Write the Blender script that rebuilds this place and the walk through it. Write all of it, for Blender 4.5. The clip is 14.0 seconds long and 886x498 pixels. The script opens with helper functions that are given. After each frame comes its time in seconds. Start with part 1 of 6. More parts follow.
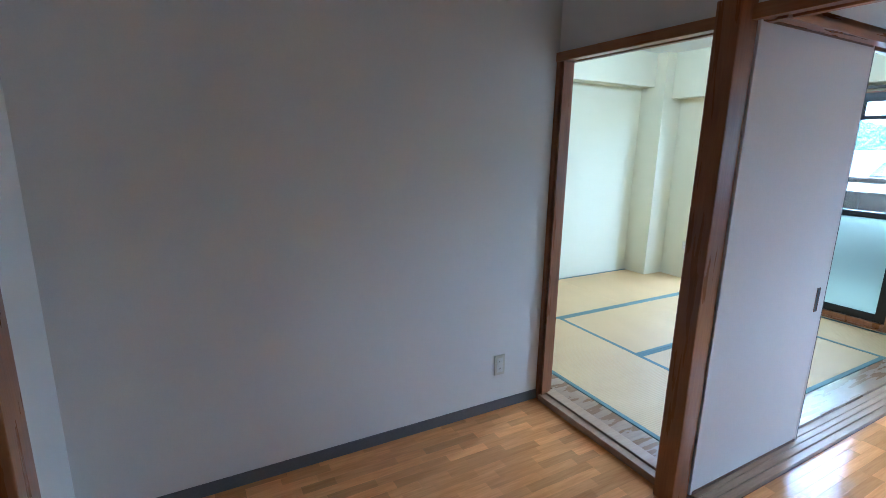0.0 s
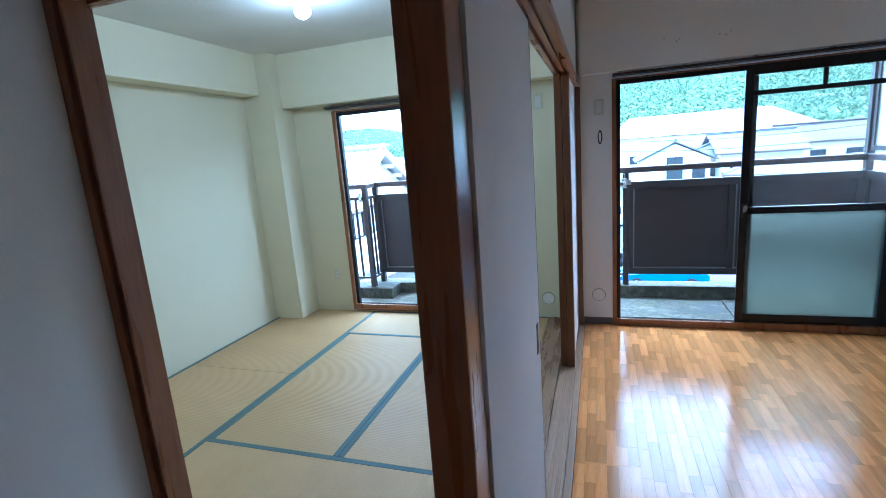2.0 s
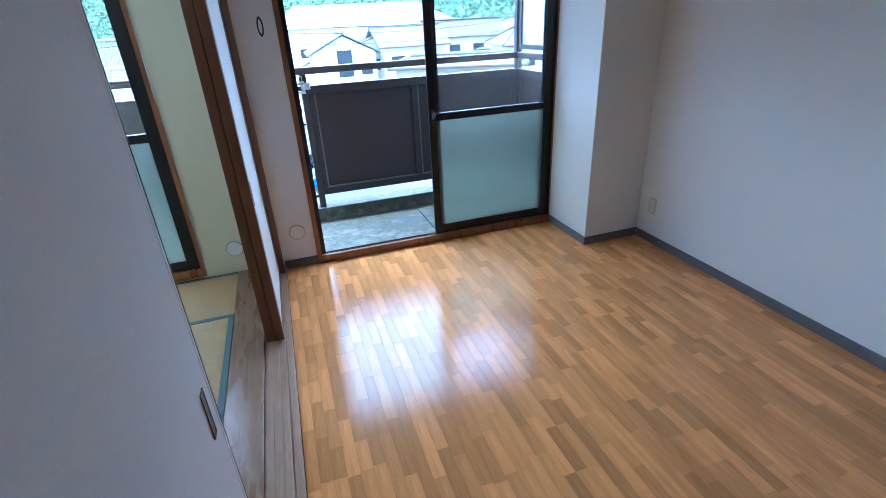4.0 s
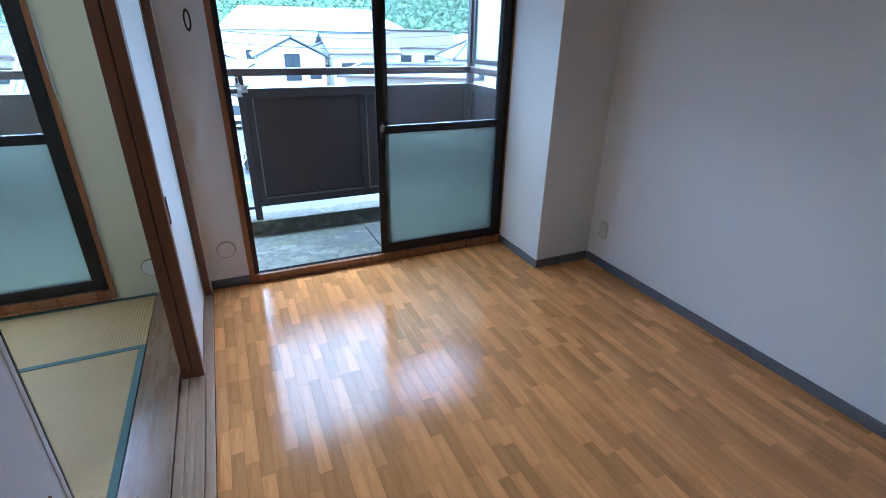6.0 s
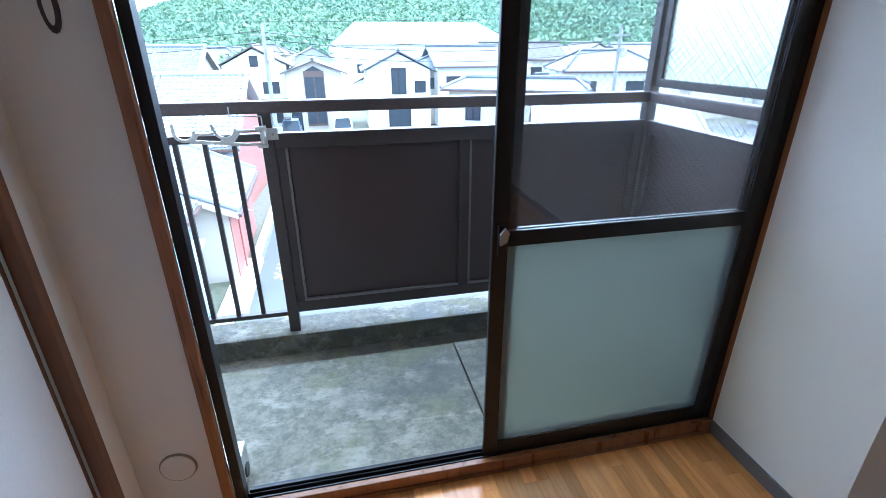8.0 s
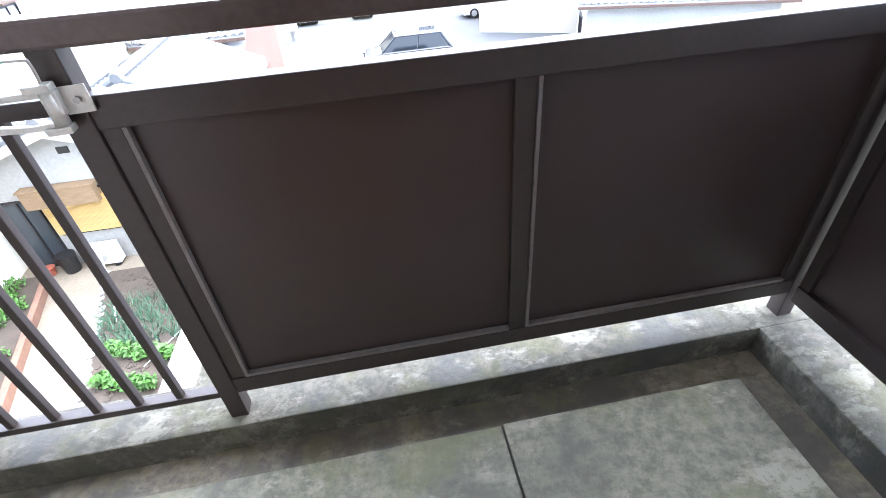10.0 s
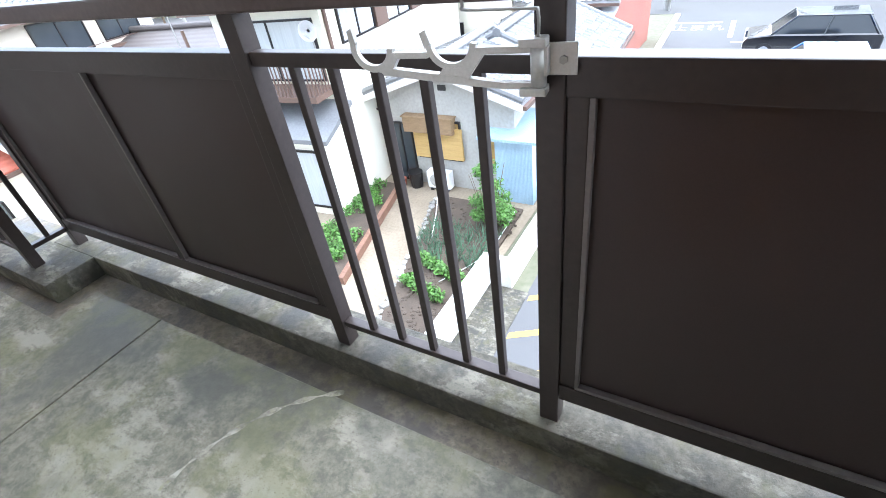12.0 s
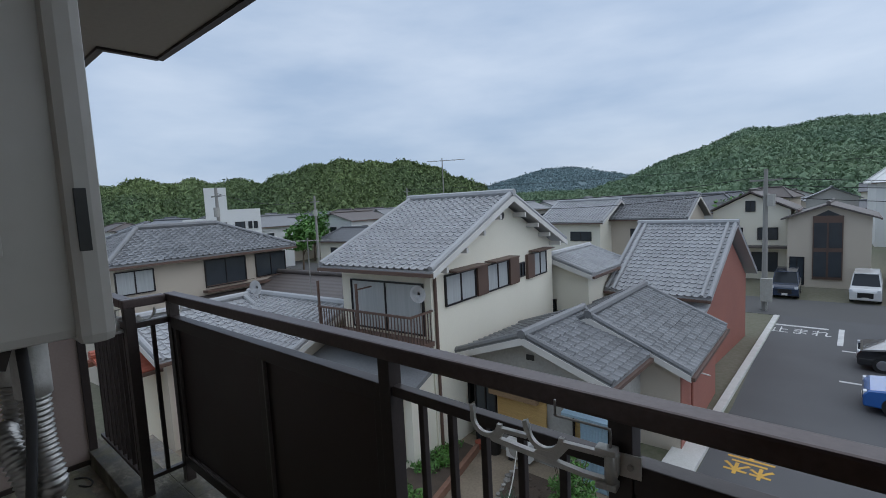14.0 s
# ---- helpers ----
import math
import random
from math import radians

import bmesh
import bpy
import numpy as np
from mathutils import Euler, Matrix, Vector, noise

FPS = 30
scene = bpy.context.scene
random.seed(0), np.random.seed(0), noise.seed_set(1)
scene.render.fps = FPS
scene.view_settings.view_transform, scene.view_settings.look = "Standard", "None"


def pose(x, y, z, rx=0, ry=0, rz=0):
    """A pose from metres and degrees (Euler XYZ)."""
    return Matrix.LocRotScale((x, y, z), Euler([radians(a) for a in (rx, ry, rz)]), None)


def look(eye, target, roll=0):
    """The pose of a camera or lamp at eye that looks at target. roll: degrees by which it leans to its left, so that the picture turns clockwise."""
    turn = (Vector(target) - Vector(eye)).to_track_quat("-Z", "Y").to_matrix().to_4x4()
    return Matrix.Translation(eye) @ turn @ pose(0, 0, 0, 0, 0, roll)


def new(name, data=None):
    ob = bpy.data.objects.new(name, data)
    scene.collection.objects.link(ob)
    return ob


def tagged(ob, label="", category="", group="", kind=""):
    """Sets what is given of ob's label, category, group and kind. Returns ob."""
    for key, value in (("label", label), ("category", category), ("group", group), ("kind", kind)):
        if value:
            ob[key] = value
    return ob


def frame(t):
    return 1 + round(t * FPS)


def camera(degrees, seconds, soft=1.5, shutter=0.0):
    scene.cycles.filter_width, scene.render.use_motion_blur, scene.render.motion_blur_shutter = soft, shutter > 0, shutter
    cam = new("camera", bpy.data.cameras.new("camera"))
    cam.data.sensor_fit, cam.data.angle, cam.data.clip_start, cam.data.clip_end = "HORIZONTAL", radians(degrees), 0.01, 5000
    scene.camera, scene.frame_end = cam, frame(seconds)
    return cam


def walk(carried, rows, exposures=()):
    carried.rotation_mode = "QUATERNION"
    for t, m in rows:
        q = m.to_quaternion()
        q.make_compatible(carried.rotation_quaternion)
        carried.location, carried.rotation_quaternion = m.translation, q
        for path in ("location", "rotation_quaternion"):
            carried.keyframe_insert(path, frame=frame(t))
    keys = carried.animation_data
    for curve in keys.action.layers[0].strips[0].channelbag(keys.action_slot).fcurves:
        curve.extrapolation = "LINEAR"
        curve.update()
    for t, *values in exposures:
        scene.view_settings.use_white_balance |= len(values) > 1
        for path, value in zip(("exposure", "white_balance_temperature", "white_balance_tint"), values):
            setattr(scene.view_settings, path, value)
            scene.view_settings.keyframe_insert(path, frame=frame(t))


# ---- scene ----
cam = camera(86.3, 14.0, 0.9)
PATH = [
    (0, (0.948, -4.932, 1.504), (-0.766, -3.998, 1.069), 1.0),
    (0.5, (0.704, -4.734, 1.514), (-0.857, -3.538, 1.149), -1.7),
    (1, (0.47, -4.52, 1.529), (-0.839, -3.054, 1.157), -4.1),
    (1.5, (0.245, -4.307, 1.523), (-0.727, -2.593, 1.14), -4.5),
    (2, (0.135, -4.016, 1.514), (-0.499, -2.151, 1.119), -4.4),
    (2.5, (0.082, -3.755, 1.541), (-0.122, -1.806, 1.093), -3.4),
    (3, (0.06, -3.5, 1.55), (0.272, -1.596, 1.009), -2.6),
    (3.5, (0.13, -3.298, 1.536), (0.562, -1.492, 0.797), -2.9),
    (3.7, (0.15, -3.235, 1.524), (0.628, -1.488, 0.676), -3.0),
    (5.8, (0.194, -3.105, 1.514), (0.98, -1.475, 0.663), 1.0),
    (6, (0.235, -2.995, 1.509), (0.995, -1.341, 0.68), 1.1),
    (6.5, (0.395, -2.621, 1.511), (1.107, -0.913, 0.751), 0.9),
    (7, (0.53, -2.177, 1.5), (1.164, -0.446, 0.724), -0.3),
    (7.5, (0.612, -1.687, 1.478), (1.074, 0.088, 0.681), -0.3),
    (7.7, (0.647, -1.502, 1.475), (1.075, 0.287, 0.689), 0.1),
    (9.8, (0.96, -0.069, 1.394), (1.127, 1.575, 0.266), -5.0),
    (10, (0.976, 0.044, 1.376), (1.174, 1.628, 0.171), -4.7),
    (10.5, (0.96, 0.199, 1.293), (1.153, 1.647, -0.074), -4.4),
    (11, (0.848, 0.268, 1.264), (0.758, 1.671, -0.158), -6.4),
    (11.5, (0.731, 0.267, 1.276), (0.257, 1.688, -0.049), -7.7),
    (12, (0.66, 0.257, 1.339), (-0.25, 1.593, 0.161), -9.2),
    (12.5, (0.639, 0.233, 1.393), (-0.571, 1.449, 0.364), -10.3),
    (13, (0.681, 0.189, 1.488), (-0.675, 1.429, 0.699), -8.8),
    (13.5, (0.748, 0.115, 1.615), (-0.637, 1.483, 1.153), -6.0),
    (14, (0.779, 0.059, 1.702), (-0.538, 1.552, 1.513), -2.9),
]
EXPOSURES = [(0.0, 4.38, 4300, -2), (0.5, 4.0, 4330, -2), (1.5, 3.5, 4300, -2), (3.0, 3.55, 4250, -1), (6.0, 3.27, 4420, 1), (7.7, 3.08, 4760, 3), (9.8, 3.2, 5900, 14), (10.5, 4.15, 6100, 14), (11.0, 3.95, 6100, 14), (11.5, 3.3, 6100, 13), (12.0, 2.78, 6000, 11), (12.5, 1.98, 6000, 10), (13.0, 1.58, 6100, 10), (13.5, 0.72, 6100, 10), (14.0, -0.1, 6100, 10)]
walk(cam, [(t, look(eye, target, roll)) for t, eye, target, roll in PATH], EXPOSURES)

# ---------------------------------------------------------------- sky and sun
SUN_UP, SUN_ROUND = 55.0, 35.0
world = bpy.data.worlds.new("overcast_sky")
scene.world = world
world.use_nodes = True
wn = world.node_tree
wn.nodes.clear()


def wnode(kind, **inputs):
    n = wn.nodes.new(kind)
    for k, v in inputs.items():
        n.inputs[k].default_value = v
    return n


sky = wn.nodes.new("ShaderNodeTexSky")
sky.sky_type, sky.sun_disc = "NISHITA", False
sky.sun_elevation, sky.sun_rotation, sky.dust_density = radians(SUN_UP), radians(SUN_ROUND), 3.0
coord = wn.nodes.new("ShaderNodeTexCoord")
stretch = wn.nodes.new("ShaderNodeMapping")
stretch.inputs["Scale"].default_value = (1.4, 1.4, 5.0)
clouds = wnode("ShaderNodeTexNoise", Scale=1.7, Detail=6.0, Roughness=0.5)
ramp = wn.nodes.new("ShaderNodeValToRGB")
ramp.color_ramp.elements[0].position, ramp.color_ramp.elements[0].color = 0.36, (4.7, 5.9, 7.6, 1)
ramp.color_ramp.elements[1].position, ramp.color_ramp.elements[1].color = 0.68, (7.2, 8.1, 9.3, 1)
blend = wn.nodes.new("ShaderNodeMix")
blend.data_type = "RGBA"
blend.inputs["Factor"].default_value = 0.82
back = wnode("ShaderNodeBackground", Strength=0.1)
out = wn.nodes.new("ShaderNodeOutputWorld")
wn.links.new(coord.outputs["Generated"], stretch.inputs["Vector"])
wn.links.new(stretch.outputs["Vector"], clouds.inputs["Vector"])
wn.links.new(clouds.outputs["Fac"], ramp.inputs["Fac"])
wn.links.new(sky.outputs["Color"], blend.inputs["A"])
wn.links.new(ramp.outputs["Color"], blend.inputs["B"])
wn.links.new(blend.outputs["Result"], back.inputs["Color"])
wn.links.new(back.outputs["Background"], out.inputs["Surface"])

sun_data = bpy.data.lights.new("sun", "SUN")
sun_data.energy, sun_data.angle, sun_data.color = 1.4, radians(130), (1.0, 0.985, 0.96)
sun = new("sun", sun_data)
sun.rotation_euler = (radians(90 - SUN_UP), 0, radians(180 - SUN_ROUND))

# ---------------------------------------------------------------- materials
MATS = {}


def material(name, colour, other=None, rough=0.6, metal=0.0, fine=60.0, broad=1.5, bump=0.1, stain=0.35,
             vary=0.0, scale=(1, 1, 1), spec=0.5, emit=0.0, coat=0.0, rough_vary=0.1, waves=0.0, wave_axis="X", wave_bump=0.0):
    """A surface with grain and broad unevenness between two colours, fine relief and a little change of gloss."""
    m = bpy.data.materials.new(name)
    m.use_nodes = True
    t = m.node_tree
    p = t.nodes["Principled BSDF"]
    other = other or tuple(c * 0.82 for c in colour)
    co = t.nodes.new("ShaderNodeTexCoord")
    mp = t.nodes.new("ShaderNodeMapping")
    mp.inputs["Scale"].default_value = scale
    t.links.new(co.outputs["Object"], mp.inputs["Vector"])
    n1, n2 = t.nodes.new("ShaderNodeTexNoise"), t.nodes.new("ShaderNodeTexNoise")
    n1.inputs["Scale"].default_value, n1.inputs["Detail"].default_value = fine, 4
    n2.inputs["Scale"].default_value, n2.inputs["Detail"].default_value = broad, 5
    for n in (n1, n2):
        t.links.new(mp.outputs["Vector"], n.inputs["Vector"])
    mix = t.nodes.new("ShaderNodeMath")
    mix.operation = "MULTIPLY_ADD"
    mix.inputs[1].default_value = 0.45
    t.links.new(n1.outputs["Fac"], mix.inputs[0])
    sc = t.nodes.new("ShaderNodeMath")
    sc.operation = "MULTIPLY"
    sc.inputs[1].default_value = 0.55
    t.links.new(n2.outputs["Fac"], sc.inputs[0])
    t.links.new(sc.outputs[0], mix.inputs[2])
    rp = t.nodes.new("ShaderNodeValToRGB")
    rp.color_ramp.elements[0].position, rp.color_ramp.elements[1].position = 0.5 - stain / 2, 0.5 + stain / 2
    rp.color_ramp.elements[0].color, rp.color_ramp.elements[1].color = (*other, 1), (*colour, 1)
    t.links.new(mix.outputs[0], rp.inputs["Fac"])
    result = rp.outputs["Color"]
    if vary:
        info = t.nodes.new("ShaderNodeObjectInfo")
        geo = t.nodes.new("ShaderNodeNewGeometry")
        add = t.nodes.new("ShaderNodeMath")
        add.operation = "ADD"
        t.links.new(info.outputs["Random"], add.inputs[0])
        t.links.new(geo.outputs["Random Per Island"], add.inputs[1])
        fr = t.nodes.new("ShaderNodeMath")
        fr.operation = "FRACT"
        t.links.new(add.outputs[0], fr.inputs[0])
        rg = t.nodes.new("ShaderNodeMapRange")
        rg.inputs["To Min"].default_value, rg.inputs["To Max"].default_value = 1 - vary, 1 + vary
        t.links.new(fr.outputs[0], rg.inputs["Value"])
        hs = t.nodes.new("ShaderNodeHueSaturation")
        t.links.new(rg.outputs["Result"], hs.inputs["Value"])
        t.links.new(result, hs.inputs["Color"])
        result = hs.outputs["Color"]
    t.links.new(result, p.inputs["Base Color"])
    p.inputs["Metallic"].default_value = metal
    p.inputs["Specular IOR Level"].default_value = spec
    p.inputs["Coat Weight"].default_value = coat
    rr = t.nodes.new("ShaderNodeMapRange")
    rr.inputs["To Min"].default_value, rr.inputs["To Max"].default_value = max(0.02, rough - rough_vary), min(1, rough + rough_vary)
    t.links.new(n2.outputs["Fac"], rr.inputs["Value"])
    t.links.new(rr.outputs["Result"], p.inputs["Roughness"])
    height = n1.outputs["Fac"]
    bp = t.nodes.new("ShaderNodeBump")
    bp.inputs["Strength"].default_value, bp.inputs["Distance"].default_value = bump, 0.004
    t.links.new(height, bp.inputs["Height"])
    last = bp
    if waves:
        wv = t.nodes.new("ShaderNodeTexWave")
        wv.bands_direction = wave_axis
        wv.inputs["Scale"].default_value, wv.inputs["Distortion"].default_value = waves, 0.0
        t.links.new(co.outputs["Object"], wv.inputs["Vector"])
        b2 = t.nodes.new("ShaderNodeBump")
        b2.inputs["Strength"].default_value, b2.inputs["Distance"].default_value = wave_bump, 0.01
        t.links.new(wv.outputs["Fac"], b2.inputs["Height"])
        t.links.new(bp.outputs["Normal"], b2.inputs["Normal"])
        last = b2
    t.links.new(last.outputs["Normal"], p.inputs["Normal"])
    if emit:
        p.inputs["Emission Color"].default_value, p.inputs["Emission Strength"].default_value = (*colour, 1), emit
    MATS[name] = m
    return m


def glass(name, colour=(1, 1, 1), rough=0.0, bumps=0.0):
    m = bpy.data.materials.new(name)
    m.use_nodes = True
    p = m.node_tree.nodes["Principled BSDF"]
    p.inputs["Base Color"].default_value = (*colour, 1)
    p.inputs["Transmission Weight"].default_value, p.inputs["Roughness"].default_value, p.inputs["IOR"].default_value = 1.0, rough, 1.45
    if bumps:
        n = m.node_tree.nodes.new("ShaderNodeTexNoise")
        n.inputs["Scale"].default_value = 120
        b = m.node_tree.nodes.new("ShaderNodeBump")
        b.inputs["Strength"].default_value = bumps
        m.node_tree.links.new(n.outputs["Fac"], b.inputs["Height"])
        m.node_tree.links.new(b.outputs["Normal"], p.inputs["Normal"])
    return m


WALLPAPER = material("white_wallpaper", (0.8, 0.775, 0.735), (0.75, 0.725, 0.69), rough=0.85, fine=220, broad=0.8, bump=0.25)
CREAM = material("cream_wallpaper", (0.72, 0.67, 0.49), (0.67, 0.62, 0.445), rough=0.9, fine=200, broad=0.8, bump=0.25)
CEIL = material("ceiling_paper", (0.75, 0.73, 0.68), rough=0.9, fine=150, bump=0.2)
TRIM = material("brown_stained_wood", (0.31, 0.125, 0.046), (0.2, 0.075, 0.027), rough=0.3, fine=9, broad=2, scale=(14, 14, 1.2), bump=0.12)
TRIM_X = material("brown_stained_rail_wood", (0.36, 0.155, 0.06), (0.25, 0.1, 0.036), rough=0.3, fine=9, broad=2, scale=(1.2, 14, 14), bump=0.12)
TRIM_Y = material("brown_stained_rail_wood_long", (0.36, 0.155, 0.06), (0.25, 0.1, 0.036), rough=0.3, fine=9, broad=2, scale=(14, 1.2, 14), bump=0.12)
SILLWOOD = material("worn_pale_sill_wood", (0.42, 0.27, 0.16), (0.3, 0.17, 0.09), rough=0.4, fine=10, broad=2, scale=(12, 1.5, 12), bump=0.15)
BOARD = material("tatami_edge_board", (0.3, 0.18, 0.1), (0.2, 0.11, 0.06), rough=0.28, fine=8, broad=2, scale=(10, 1.5, 10), bump=0.1)
FLOORWOOD = material("orange_oak_flooring", (0.78, 0.37, 0.125), (0.55, 0.22, 0.062), rough=0.14, fine=7, broad=2.2, scale=(16, 1.3, 16), bump=0.05, vary=0.24, rough_vary=0.06, stain=0.4, spec=0.32)
FLOORDARK = material("flooring_joint", (0.12, 0.05, 0.02), rough=0.7)
BASE = material("grey_vinyl_skirting", (0.16, 0.15, 0.15), (0.12, 0.11, 0.11), rough=0.5, fine=80)
FUSUMA = material("fusuma_paper", (0.78, 0.76, 0.75), (0.73, 0.71, 0.7), rough=0.85, fine=120, broad=1.0, bump=0.15)
RIM = material("fusuma_rim_lacquer", (0.17, 0.07, 0.03), rough=0.35, fine=12, scale=(10, 10, 1))
BLACKPULL = material("black_recessed_pull", (0.015, 0.014, 0.014), rough=0.4)
TATAMI_X = material("woven_rush_long", (0.56, 0.38, 0.175), (0.46, 0.3, 0.125), rough=0.55, fine=90, broad=1.2, scale=(1, 3, 1), bump=0.15, waves=22, wave_axis="Y", wave_bump=0.22)
TATAMI_Y = material("woven_rush_cross", (0.56, 0.38, 0.175), (0.46, 0.3, 0.125), rough=0.55, fine=90, broad=1.2, scale=(3, 1, 1), bump=0.15, waves=22, wave_axis="X", wave_bump=0.22)
HERI = material("blue_green_tatami_cloth", (0.13, 0.19, 0.18), (0.1, 0.145, 0.14), rough=0.75, fine=300, bump=0.25)
ALU = material("dark_bronze_aluminium", (0.022, 0.019, 0.02), (0.015, 0.013, 0.014), rough=0.38, metal=0.3, fine=90)
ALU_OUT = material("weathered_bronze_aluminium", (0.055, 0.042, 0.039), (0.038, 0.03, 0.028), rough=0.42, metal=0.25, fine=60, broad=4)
# Top rail tone, paler than ALU_OUT on the posts and bars.
RAILTOP = material("paler_bronze_aluminium", (0.12, 0.09, 0.085), (0.075, 0.056, 0.053), rough=0.4, metal=0.35, fine=60, broad=4)
PANEL = material("brown_balustrade_panel", (0.045, 0.029, 0.027), (0.034, 0.022, 0.021), rough=0.45, fine=240, broad=3, bump=0.06)
STEEL = material("brushed_steel", (0.42, 0.41, 0.39), rough=0.42, metal=1.0, fine=80)
CASTALU = material("cast_aluminium", (0.62, 0.61, 0.58), (0.5, 0.49, 0.46), rough=0.45, metal=0.6, fine=150, bump=0.2)
PLASTIC = material("ivory_plastic", (0.66, 0.62, 0.5), rough=0.4, bump=0.02)
# Dark outline round the vent caps: the gap's shade put into the rim colour.
CAPRIM = material("cap_rim_painted_shade", (0.36, 0.32, 0.27), rough=0.6)
CLEAR = glass("clear_glass")
FROST = glass("frosted_glass", (0.64, 0.69, 0.6), rough=0.4, bumps=0.3)
WIRE = material("glass_wire", (0.12, 0.12, 0.12), rough=0.5)


def weathered(name, pale, mid, dark, worn=0.5, wet=0.5, rough=0.7, relief=0.5, broad=1.3, seed=0.0):
    """Old outdoor concrete: a mottled middle tone, pale rubbed patches with broken edges, dark damp blotches and pits."""
    m = bpy.data.materials.new(name)
    m.use_nodes = True
    t = m.node_tree
    p = t.nodes["Principled BSDF"]
    co = t.nodes.new("ShaderNodeTexCoord")

    def noise_at(scale, detail, rough_, shift, stretch_=(1, 1, 1)):
        mp = t.nodes.new("ShaderNodeMapping")
        mp.inputs["Location"].default_value, mp.inputs["Scale"].default_value = (shift + seed, shift * 0.7, shift * 0.3), stretch_
        n = t.nodes.new("ShaderNodeTexNoise")
        n.inputs["Scale"].default_value, n.inputs["Detail"].default_value, n.inputs["Roughness"].default_value = scale, detail, rough_
        t.links.new(co.outputs["Object"], mp.inputs["Vector"])
        t.links.new(mp.outputs["Vector"], n.inputs["Vector"])
        return n.outputs["Fac"]

    def steps(value, lo, hi, to=1.0):
        r = t.nodes.new("ShaderNodeMapRange")
        r.inputs["From Min"].default_value, r.inputs["From Max"].default_value, r.inputs["To Max"].default_value = lo, hi, to
        t.links.new(value, r.inputs["Value"])
        return r.outputs["Result"]

    def mixed(fac, a, b):
        x = t.nodes.new("ShaderNodeMix")
        x.data_type = "RGBA"
        t.links.new(fac, x.inputs["Factor"])
        for sock, v in (("A", a), ("B", b)):
            if isinstance(v, tuple):
                x.inputs[sock].default_value = (*v, 1)
            else:
                t.links.new(v, x.inputs[sock])
        return x.outputs["Result"]

    tone = steps(noise_at(26.0, 8, 0.7, 3.1), 0.4, 0.6)
    base = mixed(tone, tuple(c * 0.72 for c in mid), tuple(c * 1.25 for c in mid))
    rubbed = steps(noise_at(broad * 1.6, 10, 0.72, 7.7, (1, 1.7, 1)), 0.585 - 0.15 * worn, 0.635 - 0.13 * worn)
    c1 = mixed(rubbed, base, pale)
    damp = steps(noise_at(broad, 7, 0.62, 12.3), 0.6 - 0.2 * wet, 0.7 - 0.2 * wet, 0.85)
    c2 = mixed(damp, c1, dark)
    pits = steps(noise_at(95.0, 5, 0.65, 20.9), 0.59, 0.66, 0.5)
    c3 = mixed(pits, c2, dark)
    moss = steps(noise_at(broad * 2.2, 6, 0.65, 31.3), 0.52, 0.62, 0.45)
    c4 = mixed(moss, c3, (mid[0] * 0.85, mid[1] * 0.9, mid[2] * 0.5))
    t.links.new(c4, p.inputs["Base Color"])
    rr = t.nodes.new("ShaderNodeMapRange")
    rr.inputs["To Min"].default_value, rr.inputs["To Max"].default_value = rough + 0.12, rough - 0.22
    t.links.new(damp, rr.inputs["Value"])
    t.links.new(rr.outputs["Result"], p.inputs["Roughness"])
    b1 = t.nodes.new("ShaderNodeBump")
    b1.inputs["Strength"].default_value, b1.inputs["Distance"].default_value = relief, 0.004
    t.links.new(noise_at(60.0, 8, 0.75, 3.1), b1.inputs["Height"])
    t.links.new(b1.outputs["Normal"], p.inputs["Normal"])
    MATS[name] = m
    return m


CONC = weathered("stained_balcony_concrete", (0.31, 0.29, 0.23), (0.185, 0.175, 0.132), (0.085, 0.083, 0.062), worn=0.45, wet=0.5, rough=0.68, relief=0.45)
CONC_WET = weathered("damp_gutter_concrete", (0.24, 0.205, 0.155), (0.155, 0.13, 0.096), (0.06, 0.053, 0.044), worn=0.3, wet=0.75, rough=0.55, relief=0.5, broad=3.2, seed=4.0)
KERB = weathered("mossy_kerb_concrete", (0.175, 0.162, 0.13), (0.09, 0.083, 0.065), (0.032, 0.031, 0.026), worn=0.45, wet=0.55, rough=0.85, relief=0.9, broad=3.0, seed=9.0)
LIME = weathered("lime_deposit", (0.38, 0.36, 0.3), (0.28, 0.265, 0.21), (0.1, 0.095, 0.07), worn=0.5, wet=0.3, rough=0.8, relief=0.6, broad=6.0)
JOINT = material("dark_joint", (0.03, 0.028, 0.026), rough=0.9)
SOFFIT = material("painted_soffit", (0.5, 0.47, 0.42), (0.44, 0.41, 0.37), rough=0.85, fine=40)
OUTWALL = material("sprayed_outer_wall", (0.52, 0.47, 0.42), (0.45, 0.41, 0.36), rough=0.9, fine=70, bump=0.5)
PARTITION = material("pinkish_beige_board", (0.38, 0.31, 0.285), (0.34, 0.275, 0.25), rough=0.7, fine=60, broad=1)
HEATER = material("ivory_enamel", (0.5, 0.48, 0.44), (0.45, 0.43, 0.39), rough=0.35, fine=30, broad=2, bump=0.03)
ELBOW = material("white_duct_plastic", (0.72, 0.71, 0.64), (0.62, 0.61, 0.54), rough=0.4, fine=20, broad=4)
VALVE = material("faded_red_valve", (0.75, 0.16, 0.22), (0.62, 0.12, 0.17), rough=0.5)
RUBBER = material("black_rubber", (0.03, 0.03, 0.032), rough=0.7)
INSUL = material("ivory_pipe_wrap", (0.5, 0.42, 0.25), rough=0.7)
BULB = material("lit_bulb", (0.95, 0.98, 1.0), (0.95, 0.98, 1.0), emit=22.0)


